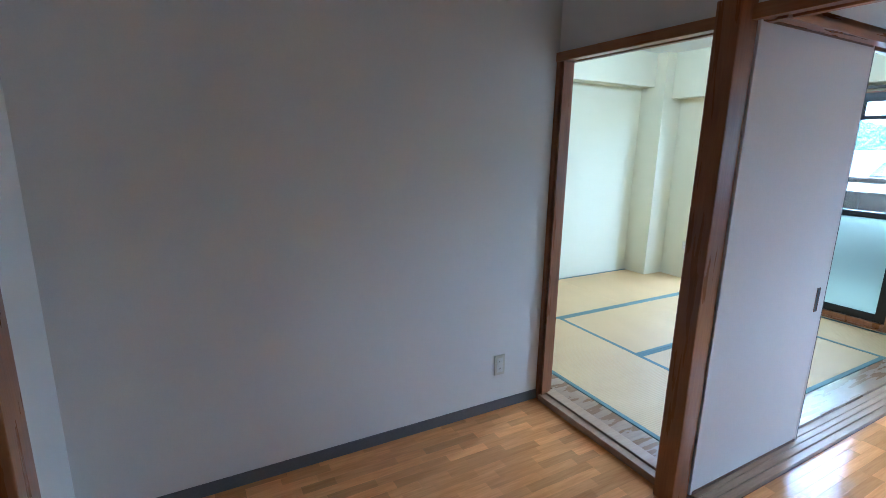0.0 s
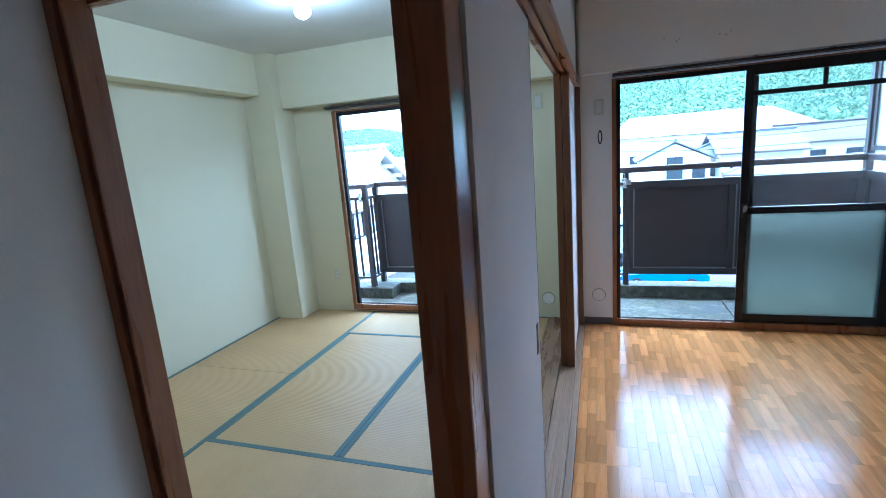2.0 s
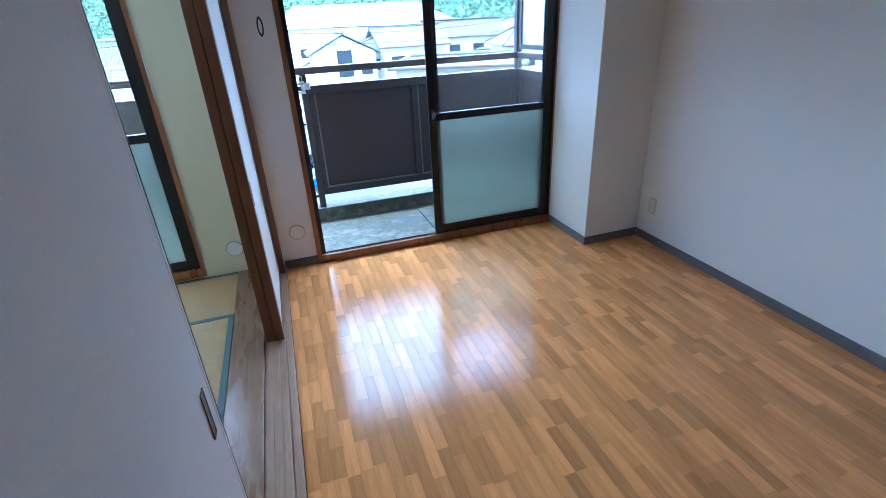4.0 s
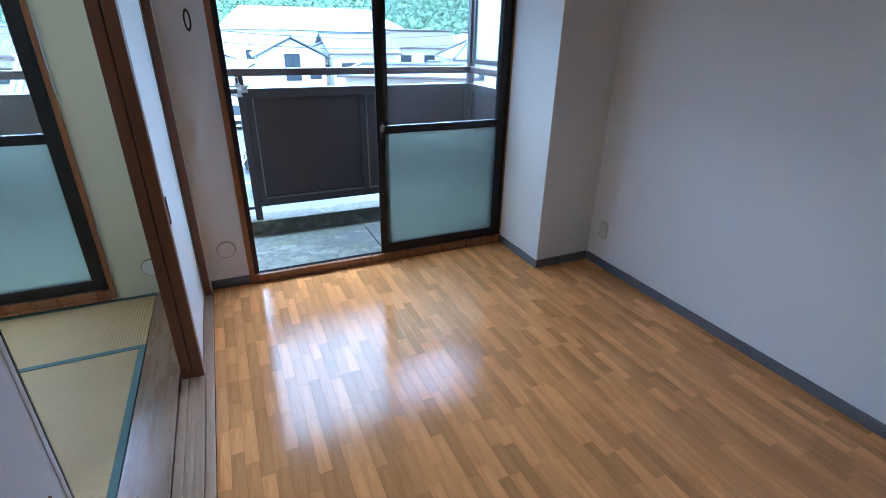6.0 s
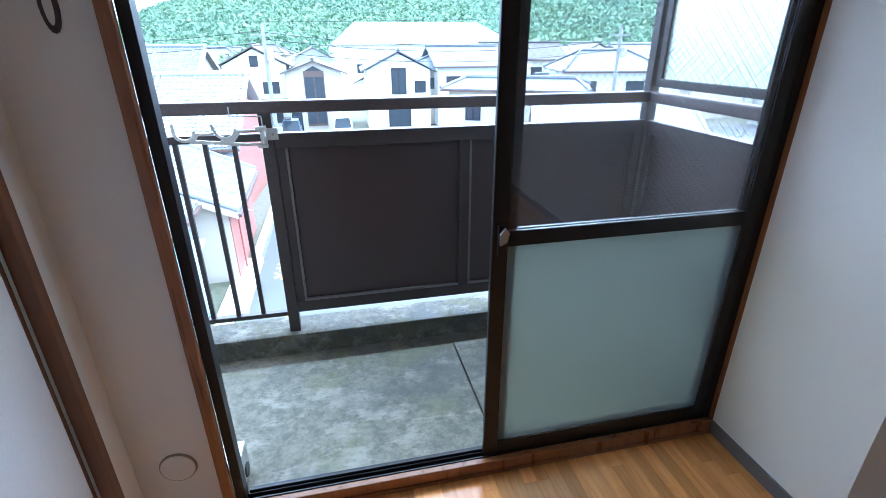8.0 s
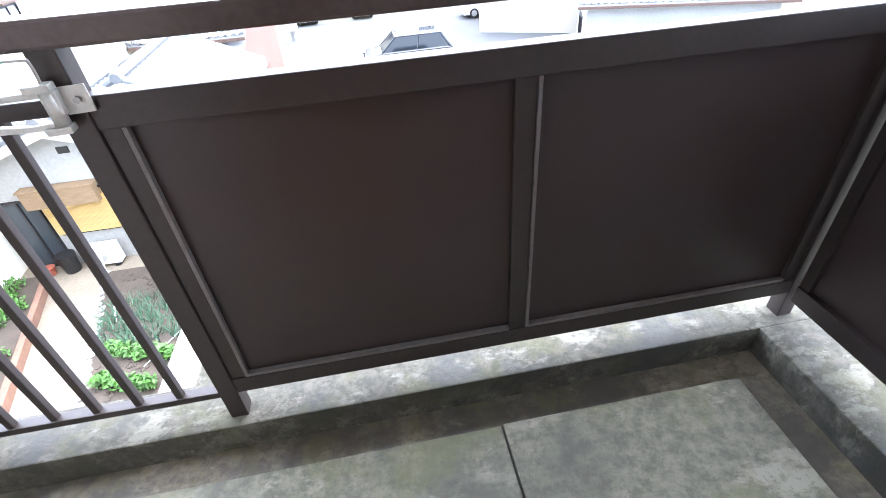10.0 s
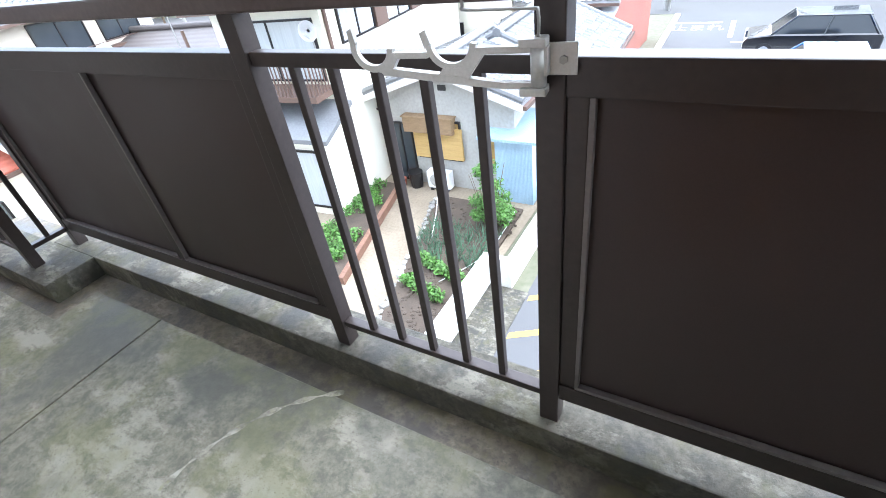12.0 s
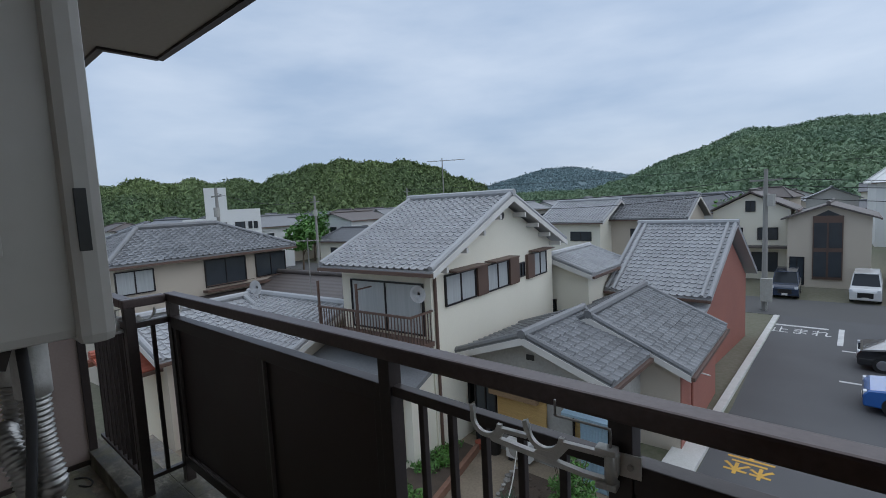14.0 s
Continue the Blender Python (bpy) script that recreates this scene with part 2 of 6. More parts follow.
# ---------------------------------------------------------------- mesh tools
def bm_box(bm, x0, x1, y0, y1, z0, z1, bevel=0.0):
    m = Matrix.Translation(((x0 + x1) / 2, (y0 + y1) / 2, (z0 + z1) / 2)) @ Matrix.Diagonal((x1 - x0, y1 - y0, z1 - z0, 1))
    vs = bmesh.ops.create_cube(bm, size=1, matrix=m)["verts"]
    if bevel:
        es = list({e for v in vs for e in v.link_edges})
        bmesh.ops.bevel(bm, geom=es, offset=bevel, segments=2, affect="EDGES", profile=0.6)
    return bm


def box(x0, x1, y0, y1, z0, z1, bevel=0.0):
    return bm_box(bmesh.new(), min(x0, x1), max(x0, x1), min(y0, y1), max(y0, y1), min(z0, z1), max(z0, z1), bevel)


def boxes(*rows, bevel=0.0):
    bm = bmesh.new()
    for r in rows:
        bm_box(bm, *r, bevel=bevel)
    return bm


def bm_rod(bm, a, b, r, r2=None, n=12):
    a, b = Vector(a), Vector(b)
    q = (b - a).to_track_quat("Z", "Y").to_matrix().to_4x4()
    bmesh.ops.create_cone(bm, cap_ends=True, segments=n, radius1=r, radius2=r if r2 is None else r2, depth=(b - a).length,
                          matrix=Matrix.Translation((a + b) / 2) @ q)
    return bm


def rod(a, b, r, r2=None, n=12):
    return bm_rod(bmesh.new(), a, b, r, r2, n)


def prism(points, axis, lo, hi, bevel=0.0):
    """A flat outline pushed through along an axis. points: pairs in the two other axes, in order x, y, z."""
    bm = bmesh.new()

    def at(p, d):
        return (d, p[0], p[1]) if axis == "x" else (p[0], d, p[1]) if axis == "y" else (p[0], p[1], d)
    a = [bm.verts.new(at(p, lo)) for p in points]
    b = [bm.verts.new(at(p, hi)) for p in points]
    n = len(points)
    for i in range(n):
        bm.faces.new((a[i], a[(i + 1) % n], b[(i + 1) % n], b[i]))
    bm.faces.new(a[::-1])
    bm.faces.new(b)
    bmesh.ops.recalc_face_normals(bm, faces=bm.faces)
    if bevel:
        bmesh.ops.bevel(bm, geom=list(bm.edges), offset=bevel, segments=1, affect="EDGES")
    return bm


def tube(points, r, n=10, ribs=0.0, pitch=0.0072):
    """A bent pipe through points; ribs makes it a corrugated hose."""
    pts = [Vector(p) for p in points]
    path = []
    for i in range(len(pts) - 1):
        p0, p1, p2, p3 = pts[max(i - 1, 0)], pts[i], pts[i + 1], pts[min(i + 2, len(pts) - 1)]
        steps = max(4, int((p2 - p1).length / (pitch / 4 if ribs else 0.03)))
        for k in range(steps):
            s = k / steps
            path.append(0.5 * ((2 * p1) + (p2 - p0) * s + (2 * p0 - 5 * p1 + 4 * p2 - p3) * s * s + (3 * p1 - p0 - 3 * p2 + p3) * s ** 3))
    path.append(pts[-1])
    bm = bmesh.new()
    rings, run = [], 0.0
    side = Vector((0.31, 0.9, 0.3))
    for i, p in enumerate(path):
        d = (path[min(i + 1, len(path) - 1)] - path[max(i - 1, 0)]).normalized()
        run += (p - path[i - 1]).length if i else 0
        u = d.cross(side).normalized()
        v = d.cross(u)
        rr = r + (ribs * math.sin(run / pitch * 2 * math.pi) if ribs else 0)
        rings.append([bm.verts.new(p + rr * (u * math.cos(2 * math.pi * k / n) + v * math.sin(2 * math.pi * k / n))) for k in range(n)])
    for a, b in zip(rings, rings[1:]):
        for k in range(n):
            bm.faces.new((a[k], a[(k + 1) % n], b[(k + 1) % n], b[k]))
    bm.faces.new(rings[0][::-1])
    bm.faces.new(rings[-1])
    bmesh.ops.recalc_face_normals(bm, faces=bm.faces)
    for f in bm.faces:
        f.smooth = True
    return bm


def mesh_of(bm, name, mat):
    me = bpy.data.meshes.new(name)
    bm.to_mesh(me)
    bm.free()
    if mat:
        me.materials.append(mat)
    return me


def part(name, bm, mat, parent=None, label="", smooth=False):
    me = mesh_of(bm, name, mat)
    if smooth:
        for f in me.polygons:
            f.use_smooth = True
    ob = new(name, me)
    ob.parent = parent
    if label:
        ob["label"] = label
    return ob


def empty(name, at=(0, 0, 0), turn=0.0, **tags):
    ob = new(name)
    ob.matrix_basis = pose(*at, 0, 0, turn)
    return tagged(ob, **tags)


def structure(name, bm, mat, label, category):
    return tagged(part(name, bm, mat), label, category, "", "structure")


# ---------------------------------------------------------------- the flat: shell
CEIL_Z, TAT = 2.55, 0.045
GREY_X, BACK_Y, RIGHT_X, LEFT_X = -1.08, -7.2, 2.55, -2.93
A_Y = -3.155

structure("floor_slab", box(-3.1, 2.8, -7.4, 0.02, -0.2, -0.012), FLOORDARK, "dark base under the wooden flooring", "floor")
WALL = 0.045


def wall_round(x0, x1, xa, xb, head, y0, y1, top=2.6):
    """A wall with one opening that reaches down to the floor."""
    return prism([(x0, -0.2), (xa, -0.2), (xa, head), (xb, head), (xb, -0.2), (x1, -0.2), (x1, top), (x0, top)], "y", y0, y1)


structure("wall_north_tatami", wall_round(-3.1, -0.12, -2.2, -0.5, 1.98, 0.0, WALL), CREAM, "cream papered wall round the tatami room window", "wall")
structure("wall_under_window", box(-2.2, -0.5, 0.0, WALL, -0.2, 0.06), CREAM, "cream wall foot under the tatami room window", "wall")
structure("wall_north_living", wall_round(-0.12, 2.8, 0.24, 2.125, 1.98, 0.0, WALL), WALLPAPER, "white papered wall round the living room window", "wall")
structure("wall_sill_living", box(0.24, 2.125, 0.0, WALL, -0.2, 0.0), WALLPAPER, "wall foot under the living room window", "wall")
structure("outer_cladding_west", wall_round(-3.6, -0.13, -2.2, -0.5, 1.98, WALL + 0.001, WALL + 0.01), OUTWALL, "rough beige sprayed outer wall of the flats", "wall")
structure("outer_cladding_east", wall_round(-0.129, 2.8, 0.24, 2.125, 1.98, WALL + 0.001, WALL + 0.01), OUTWALL, "rough beige sprayed outer wall of the flats", "wall")
structure("column_living", box(2.1, RIGHT_X, -0.525, 0.0, 0, 2.55), WALLPAPER, "white papered square column beside the window", "column")
structure("beam_over_window", box(0.0, 2.1, -0.1, 0.0, 2.02, 2.55), WALLPAPER, "white papered beam above the window", "beam")
structure("beam_east", box(2.42, RIGHT_X, -7.0, -0.525, 2.04, 2.55), WALLPAPER, "white papered beam along the side wall", "beam")
structure("wall_east", box(RIGHT_X, 2.8, -7.4, 0.0, -0.2, 2.6), WALLPAPER, "white papered side wall of the living room", "wall")
structure("wall_south", box(-1.2, RIGHT_X, -7.4, -7.2, -0.2, 2.6), WALLPAPER, "plain white wall at the far end", "wall")
structure("wall_grey", box(-1.18, GREY_X, -5.41, A_Y, -0.2, 2.6), WALLPAPER, "plain white papered wall in deep shade", "wall")
structure("wall_return", boxes((-1.18, -0.62, -5.51, -5.41, -0.2, 2.6), (-0.62, -0.52, -7.2, -5.41, -0.2, 2.6)), WALLPAPER, "white papered wall end beside the door frame", "wall")
door = empty("door_1", (0, 0, 0), label="brown wooden door frame at the wall's end", category="door", kind="structure")
part("frame", box(-0.655, -0.5, -5.435, -5.385, 0, 2.05, 0.004), TRIM, door)
structure("wall_tatami_west", box(-3.1, LEFT_X, -3.2, 0.0, -0.2, 2.6), CREAM, "cream papered wall of the tatami room", "wall")
structure("wall_tatami_south", box(LEFT_X, -1.18, -3.2, -3.06, -0.2, 2.6), CREAM, "cream papered back wall of the tatami room", "wall")
structure("column_tatami", box(LEFT_X, -2.63, -0.29, 0.0, 0.0, 2.5), CREAM, "cream papered column in the tatami room corner", "column")
structure("beam_tatami_west", box(LEFT_X, -2.76, -3.06, -0.29, 2.15, 2.5), CREAM, "cream papered beam above the side wall", "beam")
structure("beam_tatami_north", box(-2.63, -0.14, -0.16, 0.0, 2.03, 2.5), CREAM, "cream papered beam above the tatami room window", "beam")
structure("ceiling_tatami", box(-3.1, -0.12, -3.2, 0.0, 2.5, 2.6), CEIL, "pale ceiling of the tatami room", "ceiling")
structure("ceiling_living", box(-1.2, 2.8, -7.4, 0.0, CEIL_Z, 2.65), CEIL, "white ceiling of the living room", "ceiling")
# walls above the lintels
structure("wall_above_opening", box(-1.08, -0.191, A_Y, -3.06, 1.97, 2.6), WALLPAPER, "white wall above the sliding door opening", "wall")
structure("wall_above_sliding_doors", box(-0.13, -0.03, -3.075, -0.0, 1.985, 2.55), WALLPAPER, "white wall above the sliding doors", "wall")
structure("wall_above_cross_lintel", box(-0.1, RIGHT_X, -3.14, -3.08, 1.99, 2.55), WALLPAPER, "white wall above the room divider's lintel", "wall")

# skirting
structure("baseboard_grey_wall", box(GREY_X, GREY_X + 0.008, -5.41, A_Y - 0.01, 0, 0.06, 0.002), BASE, "grey vinyl skirting along the shaded wall", "skirting")
structure("baseboard_window_left", box(0.0, 0.236, -0.008, 0.0, 0, 0.06, 0.002), BASE, "grey vinyl skirting beside the window", "skirting")
structure("baseboard_column", boxes((2.092, 2.1, -0.533, -0.002, 0, 0.06), (2.1, RIGHT_X - 0.008, -0.533, -0.525, 0, 0.06), bevel=0.002), BASE, "grey vinyl skirting round the column", "skirting")
structure("baseboard_east", box(RIGHT_X - 0.008, RIGHT_X, -7.0, -0.533, 0, 0.06, 0.002), BASE, "grey vinyl skirting along the side wall", "skirting")

# posts, lintels and sills between the rooms
post = structure("corner_post", box(-0.193, -0.1, A_Y - 0.075, -3.122, 0, 2.01, 0.006), TRIM, "dark brown stained corner post", "post")
jamb = empty("opening_jamb", label="brown grooved wooden jamb and lintel of the opening", category="door frame", kind="structure")
part("jamb", boxes((-1.083, -1.053, A_Y - 0.014, -3.07, 0, 1.975), (-1.053, -1.04, A_Y + 0.008, -3.1, 0.02, 1.95), (-1.04, -1.03, A_Y - 0.008, -3.1, 0.04, 1.95), bevel=0.003), TRIM, jamb)
part("lintel", boxes((-1.083, -0.191, A_Y - 0.02, -3.125, 1.93, 1.975), (-1.083, -0.191, -3.1, -3.07, 1.93, 1.972), (-1.083, -0.191, -3.125, -3.1, 1.95, 1.972), bevel=0.003), TRIM_X, jamb)
part("threshold", boxes((-1.045, -0.191, A_Y - 0.02, -3.13, 0.0, 0.04), (-1.045, -0.191, -3.128, -3.06, 0.0, 0.05), bevel=0.003), SILLWOOD, jamb)
side = empty("sliding_door_frame", label="wooden sill and lintel with sliding door grooves", category="door frame", kind="structure")
part("lintel", boxes((-0.13, -0.1, -3.112, 0, 1.935, 1.985), (-0.085, -0.062, -3.112, 0, 1.945, 1.985), (-0.047, -0.012, -3.112, 0, 1.935, 1.985), (-0.13, -0.012, -3.112, 0, 1.96, 1.985), bevel=0.002), TRIM_Y, side)
part("sill", boxes((-0.135, -0.1, -3.112, -0.01, 0, 0.03), (-0.084, -0.066, -3.112, -0.01, 0, 0.03), (-0.046, -0.032, -3.112, -0.01, 0, 0.03), (-0.135, -0.032, -3.112, -0.01, 0, 0.024), bevel=0.002), SILLWOOD, side)
part("front_board", box(-0.031, 0.004, -3.112, -0.01, 0, 0.022, 0.003), SILLWOOD, side)
cross = empty("cross_lintel", label="dark brown grooved lintel across the living room", category="lintel", kind="structure")
part("lintel", boxes((-0.105, RIGHT_X, -3.165, -3.135, 1.94, 1.99), (-0.105, RIGHT_X, -3.12, -3.1, 1.945, 1.99), (-0.105, RIGHT_X, -3.085, -3.055, 1.94, 1.99), (-0.105, RIGHT_X, -3.165, -3.055, 1.965, 1.99), bevel=0.002), TRIM_X, cross)


def fusuma(name, x, y0, y1, z0, z1, pull_y, label):
    """A papered sliding door with a lacquered rim and a recessed pull."""
    th = 0.011
    f = empty(name, (x, (y0 + y1) / 2, z0), label=label, category="sliding door", group="papered sliding doors")
    h, w = z1 - z0, (y1 - y0) / 2
    part("paper_panel", box(-th, th, -w + 0.012, w - 0.012, 0.012, h - 0.012), FUSUMA, f)
    for s in (-1, 1):
        part("stile", box(-0.0125, 0.0125, s * w, s * (w - 0.014), 0, h, 0.002), RIM if y0 > -3 else FUSUMA, f)
    part("rail", box(-0.014, 0.014, -w + 0.014, w - 0.014, 0, 0.014, 0.002), RIM, f)
    part("rail", box(-0.014, 0.014, -w + 0.014, w - 0.014, h - 0.014, h, 0.002), RIM, f)
    if y0 < -3:
        part("edge_strip", box(-0.013, 0.013, w, w + 0.004, 0, h), BLACKPULL, f)
    py = pull_y - (y0 + y1) / 2
    p = part("pull", boxes((th - 0.001, th + 0.003, py - 0.014, py - 0.011, 0.72, 0.84), (th - 0.001, th + 0.003, py + 0.011, py + 0.014, 0.72, 0.84),
                           (th - 0.001, th + 0.003, py - 0.011, py + 0.011, 0.72, 0.723), (th - 0.001, th + 0.003, py - 0.011, py + 0.011, 0.837, 0.84)), RIM, f, "dark rectangular recessed finger pull")
    part("recess", box(th - 0.002, th + 0.0015, py - 0.011, py + 0.011, 0.723, 0.837), BLACKPULL, p)
    return f


fusuma("fusuma_door", -0.105, -3.12, -2.25, 0.025, 1.955, -2.32, "white papered sliding door beside the corner post, closed")
fusuma("fusuma_door", -0.054, -0.87, -0.122, 0.025, 1.955, -0.79, "white papered sliding door slid against the window wall")
structure("side_post", boxes((-0.078, -0.034, -0.93, -0.873, 0.031, 1.94), (-0.126, -0.082, -0.925, -0.873, 0.031, 1.94), bevel=0.004), RIM, "dark brown double edge of the stacked sliding doors", "post")
fusuma("fusuma_door", -0.092, -0.87, -0.122, 0.025, 1.955, -0.79, "white papered sliding door stacked behind another")

structure("end_jamb", box(-0.038, 0.0, -0.118, -0.084, 0.023, 1.935, 0.003), RIM, "brown stained jamb at the end of the sliding doors", "post")
structure("wall_stub", box(-0.13, -0.002, -0.082, 0.0, 0.0, 1.985), WALLPAPER, "white wall stub beside the sliding doors", "wall")

# tatami mats
structure("tatami_floor_base", box(LEFT_X, -0.135, -3.06, 0.0, -0.012, 0.0), FLOORDARK, "dark underfloor of the tatami room", "floor")
structure("tatami_side_board", box(-0.3, -0.137, -3.06, -0.0, 0.0, TAT, 0.002), BOARD, "polished wooden edge board beside the tatami", "floor")
structure("tatami_front_board", box(LEFT_X, -0.302, -3.058, -2.93, 0.0, TAT, 0.002), BOARD, "polished wooden edge board before the tatami", "floor")


def mat_thing(x0, x1, y0, y1):
    along_x = (x1 - x0) > (y1 - y0)
    cx, cy = (x0 + x1) / 2, (y0 + y1) / 2
    t = empty("tatami_mat", (cx, cy, 0), label="straw coloured tatami mat with blue-green cloth edges", category="tatami mat", group="tatami mats")
    w, d, g = (x1 - x0) / 2 - 0.0015, (y1 - y0) / 2 - 0.0015, 0.03
    if along_x:
        part("woven_surface", box(-w, w, -d + g, d - g, 0, TAT, 0.002), TATAMI_Y, t)
        for s in (-1, 1):
            part("cloth_edge", box(-w, w, s * d, s * (d - g), 0, TAT + 0.0015, 0.002), HERI, t)
    else:
        part("woven_surface", box(-w + g, w - g, -d, d, 0, TAT, 0.002), TATAMI_X, t)
        for s in (-1, 1):
            part("cloth_edge", box(s * w, s * (w - g), -d, d, 0, TAT + 0.0015, 0.002), HERI, t)
    return t


mat_thing(LEFT_X + 0.01, -1.965, -1.37, -0.005)
mat_thing(LEFT_X + 0.01, -1.965, -2.925, -1.37)
mat_thing(-1.965, -1.145, -2.165, -0.6)
mat_thing(-1.145, -0.302, -2.165, -0.6)
mat_thing(-1.965, -0.302, -0.6, -0.005)
mat_thing(-1.965, -0.302, -2.925, -2.165)


# ---------------------------------------------------------------- windows
def pane_wires(bm, x0, x1, y, z0, z1, step=0.045):
    """Crossed diagonal wires in a wired glass pane."""
    w, h = x1 - x0, z1 - z0
    for sgn in (1, -1):
        k = -h
        while k < w:
            a, b = max(0.0, k), min(w, k + h)
            if b - a > 0.005:
                za, zb = (a - k, b - k) if sgn > 0 else (h - (a - k), h - (b - k))
                bm_rod(bm, (x0 + a, y, z0 + za), (x0 + b, y, z0 + zb), 0.0006, n=3)
            k += step
    return bm


def sash(parent, x0, x1, y, z0, z1, zmid, upper_bar):
    """One sliding sash: dark frame, clear wired glass above, frosted glass below."""
    s = part("sash", boxes((x0, x0 + 0.052, y - 0.009, y + 0.009, z0, z1), (x1 - 0.05, x1, y - 0.009, y + 0.009, z0, z1),
                           (x0 + 0.05, x1 - 0.05, y - 0.009, y + 0.009, z0, z0 + 0.06), (x0 + 0.05, x1 - 0.05, y - 0.009, y + 0.009, z1 - 0.04, z1),
                           (x0 + 0.05, x1 - 0.05, y - 0.009, y + 0.009, zmid - 0.025, zmid + 0.025), bevel=0.003), ALU, parent, "dark bronze aluminium sliding sash")
    top = z1 - 0.04
    if upper_bar:
        part("transom", boxes((x0 + 0.05, x1 - 0.05, y - 0.008, y + 0.008, upper_bar - 0.016, upper_bar + 0.016), ((x0 + x1) / 2 - 0.012, (x0 + x1) / 2 + 0.012, y - 0.007, y + 0.007, upper_bar + 0.016, top), bevel=0.002), ALU, s)
    p = part("clear_pane", box(x0 + 0.05, x1 - 0.05, y - 0.003, y + 0.003, zmid + 0.025, top), CLEAR, s, "clear wired glass")
    p.visible_shadow = False
    part("wire_mesh", pane_wires(bmesh.new(), x0 + 0.05, x1 - 0.05, y, zmid + 0.025, top), WIRE, p)
    q = part("frosted_pane", box(x0 + 0.05, x1 - 0.05, y - 0.003, y + 0.003, z0 + 0.06, zmid - 0.025), FROST, s, "frosted patterned glass")
    q.visible_shadow = False
    return s


def window(name, x0, x1, z0, z1, open_left, label):
    wd = empty(name, label=label, category="window", kind="structure")
    part("wood_casing", boxes((x0 - 0.01, x0 + 0.022, -0.02, 0.004, z0, z1), (x1 - 0.026, x1 - 0.001, -0.02, 0.004, z0, z1), (x0 + 0.022, x1 - 0.026, -0.024, 0.004, z0 + 0.016, z0 + 0.058), (x0 + 0.022, x1 - 0.026, -0.03, 0.002, z0, z0 + 0.014),
                              (x0 + 0.022, x1 - 0.022, -0.01, 0.004, z1 - 0.012, z1), bevel=0.003), TRIM, wd, "brown wooden window casing")
    a, b = x0 + 0.022, x1 - 0.022
    part("window_frame", boxes((a, a + 0.03, 0.004, 0.045, z0 + 0.02, z1 - 0.01), (b - 0.03, b, 0.004, 0.045, z0 + 0.02, z1 - 0.01), (a + 0.03, b - 0.03, 0.0, 0.006, z0 + 0.02, z0 + 0.062), (a + 0.03, b - 0.03, 0.0255, 0.028, z0 + 0.02, z0 + 0.06),
                               (a + 0.03, b - 0.03, 0.05, 0.055, z0 + 0.02, z0 + 0.05), (a + 0.03, b - 0.03, 0.006, 0.08, z0 + 0.005, z0 + 0.035), (a + 0.03, b - 0.03, 0.004, 0.045, z1 - 0.045, z1 - 0.01), bevel=0.0015), ALU, wd, "dark aluminium window frame with tracks")
    mid = (x0 + x1) / 2
    for y, dx in ((0.015, -0.055), (0.039, -0.02)):
        sash(wd, mid + dx, b - 0.03 + dx * 0.4 - 0.0 if dx > -0.05 else b - 0.03, y, z0 + 0.062, z1 - 0.04, z0 + 0.93, z1 - 0.205)
    return wd


window("window_1", 0.24, 2.125, 0.0, 1.975, True, "dark framed sliding balcony window, half open")
window("window_2", -2.2, -0.5, 0.06, 1.975, True, "dark framed sliding window of the tatami room, half open")
lock = empty("window_latch", (1.155, -0.0, 0.93), label="small steel crescent latch on the sash", category="latch")
part("plate", box(-0.012, 0.012, -0.008, 0.008, -0.05, 0.05, 0.003), ALU, lock)
part("lever", prism([(-0.008, -0.01), (0.012, 0.0), (0.018, 0.03), (0.006, 0.045), (-0.01, 0.025)], "y", -0.02, -0.008), STEEL, lock, "bright steel lever")


# ---------------------------------------------------------------- balcony
BZ, KZ = -0.065, 0.035
structure("balcony_slab", box(-3.6, 2.6, 0.058, 1.25, -0.35, -0.086), CONC_WET, "damp concrete slab of the balcony", "floor")
structure("balcony_floor", boxes((-3.55, -2.0, 0.058, 0.7, -0.115, BZ), (-2.0, -1.445, 0.058, 0.92, -0.115, BZ), (-1.437, 1.232, 0.058, 0.92, -0.115, BZ), (1.24, 2.1, 0.058, 0.925, -0.115, BZ), bevel=0.004), CONC, "stained grey-green concrete balcony floor", "floor")
structure("balcony_kerb", boxes((-2.155, 2.6, 1.04, 1.24, -0.115, KZ), (-3.6, -2.155, 0.785, 1.04, -0.115, KZ), (2.235, 2.6, 0.058, 1.04, -0.115, KZ), (-2.6, -2.155, 1.04, 1.24, -0.115, KZ), bevel=0.006), KERB, "weathered concrete kerb under the railing", "kerb")
structure("balcony_soffit", boxes((-2.2, 2.6, 0.058, 1.12, 2.6, 2.85), (-3.6, -2.2, 0.058, 0.84, 2.6, 2.85)), SOFFIT, "shaded underside of the balcony above", "ceiling")
structure("soffit_edge", boxes((-2.2, 2.6, 1.09, 1.125, 2.585, 2.62), (-2.215, -2.185, 0.81, 1.1, 2.585, 2.62), (-3.6, -2.2, 0.81, 0.845, 2.585, 2.62)), ALU_OUT, "dark drip edge under the balcony above", "trim")
structure("building_above", boxes((-9, 2.8, -0.1, 0.055, 2.65, 6), (-9, 2.8, -8, -0.1, 2.65, 6), (-9, -3.6, -8, 0.055, -5.7, 2.6), (-3.6, 2.8, -7.9, 0.9, -5.7, -0.36)), OUTWALL, "beige outer walls of the block of flats", "building")

BEAD = material("pale_glazing_bead", (0.2, 0.18, 0.175), (0.13, 0.115, 0.11), rough=0.4, metal=0.3)
rail = empty("balcony_railing", label="dark bronze aluminium balcony railing with brown panels", category="railing", kind="structure")


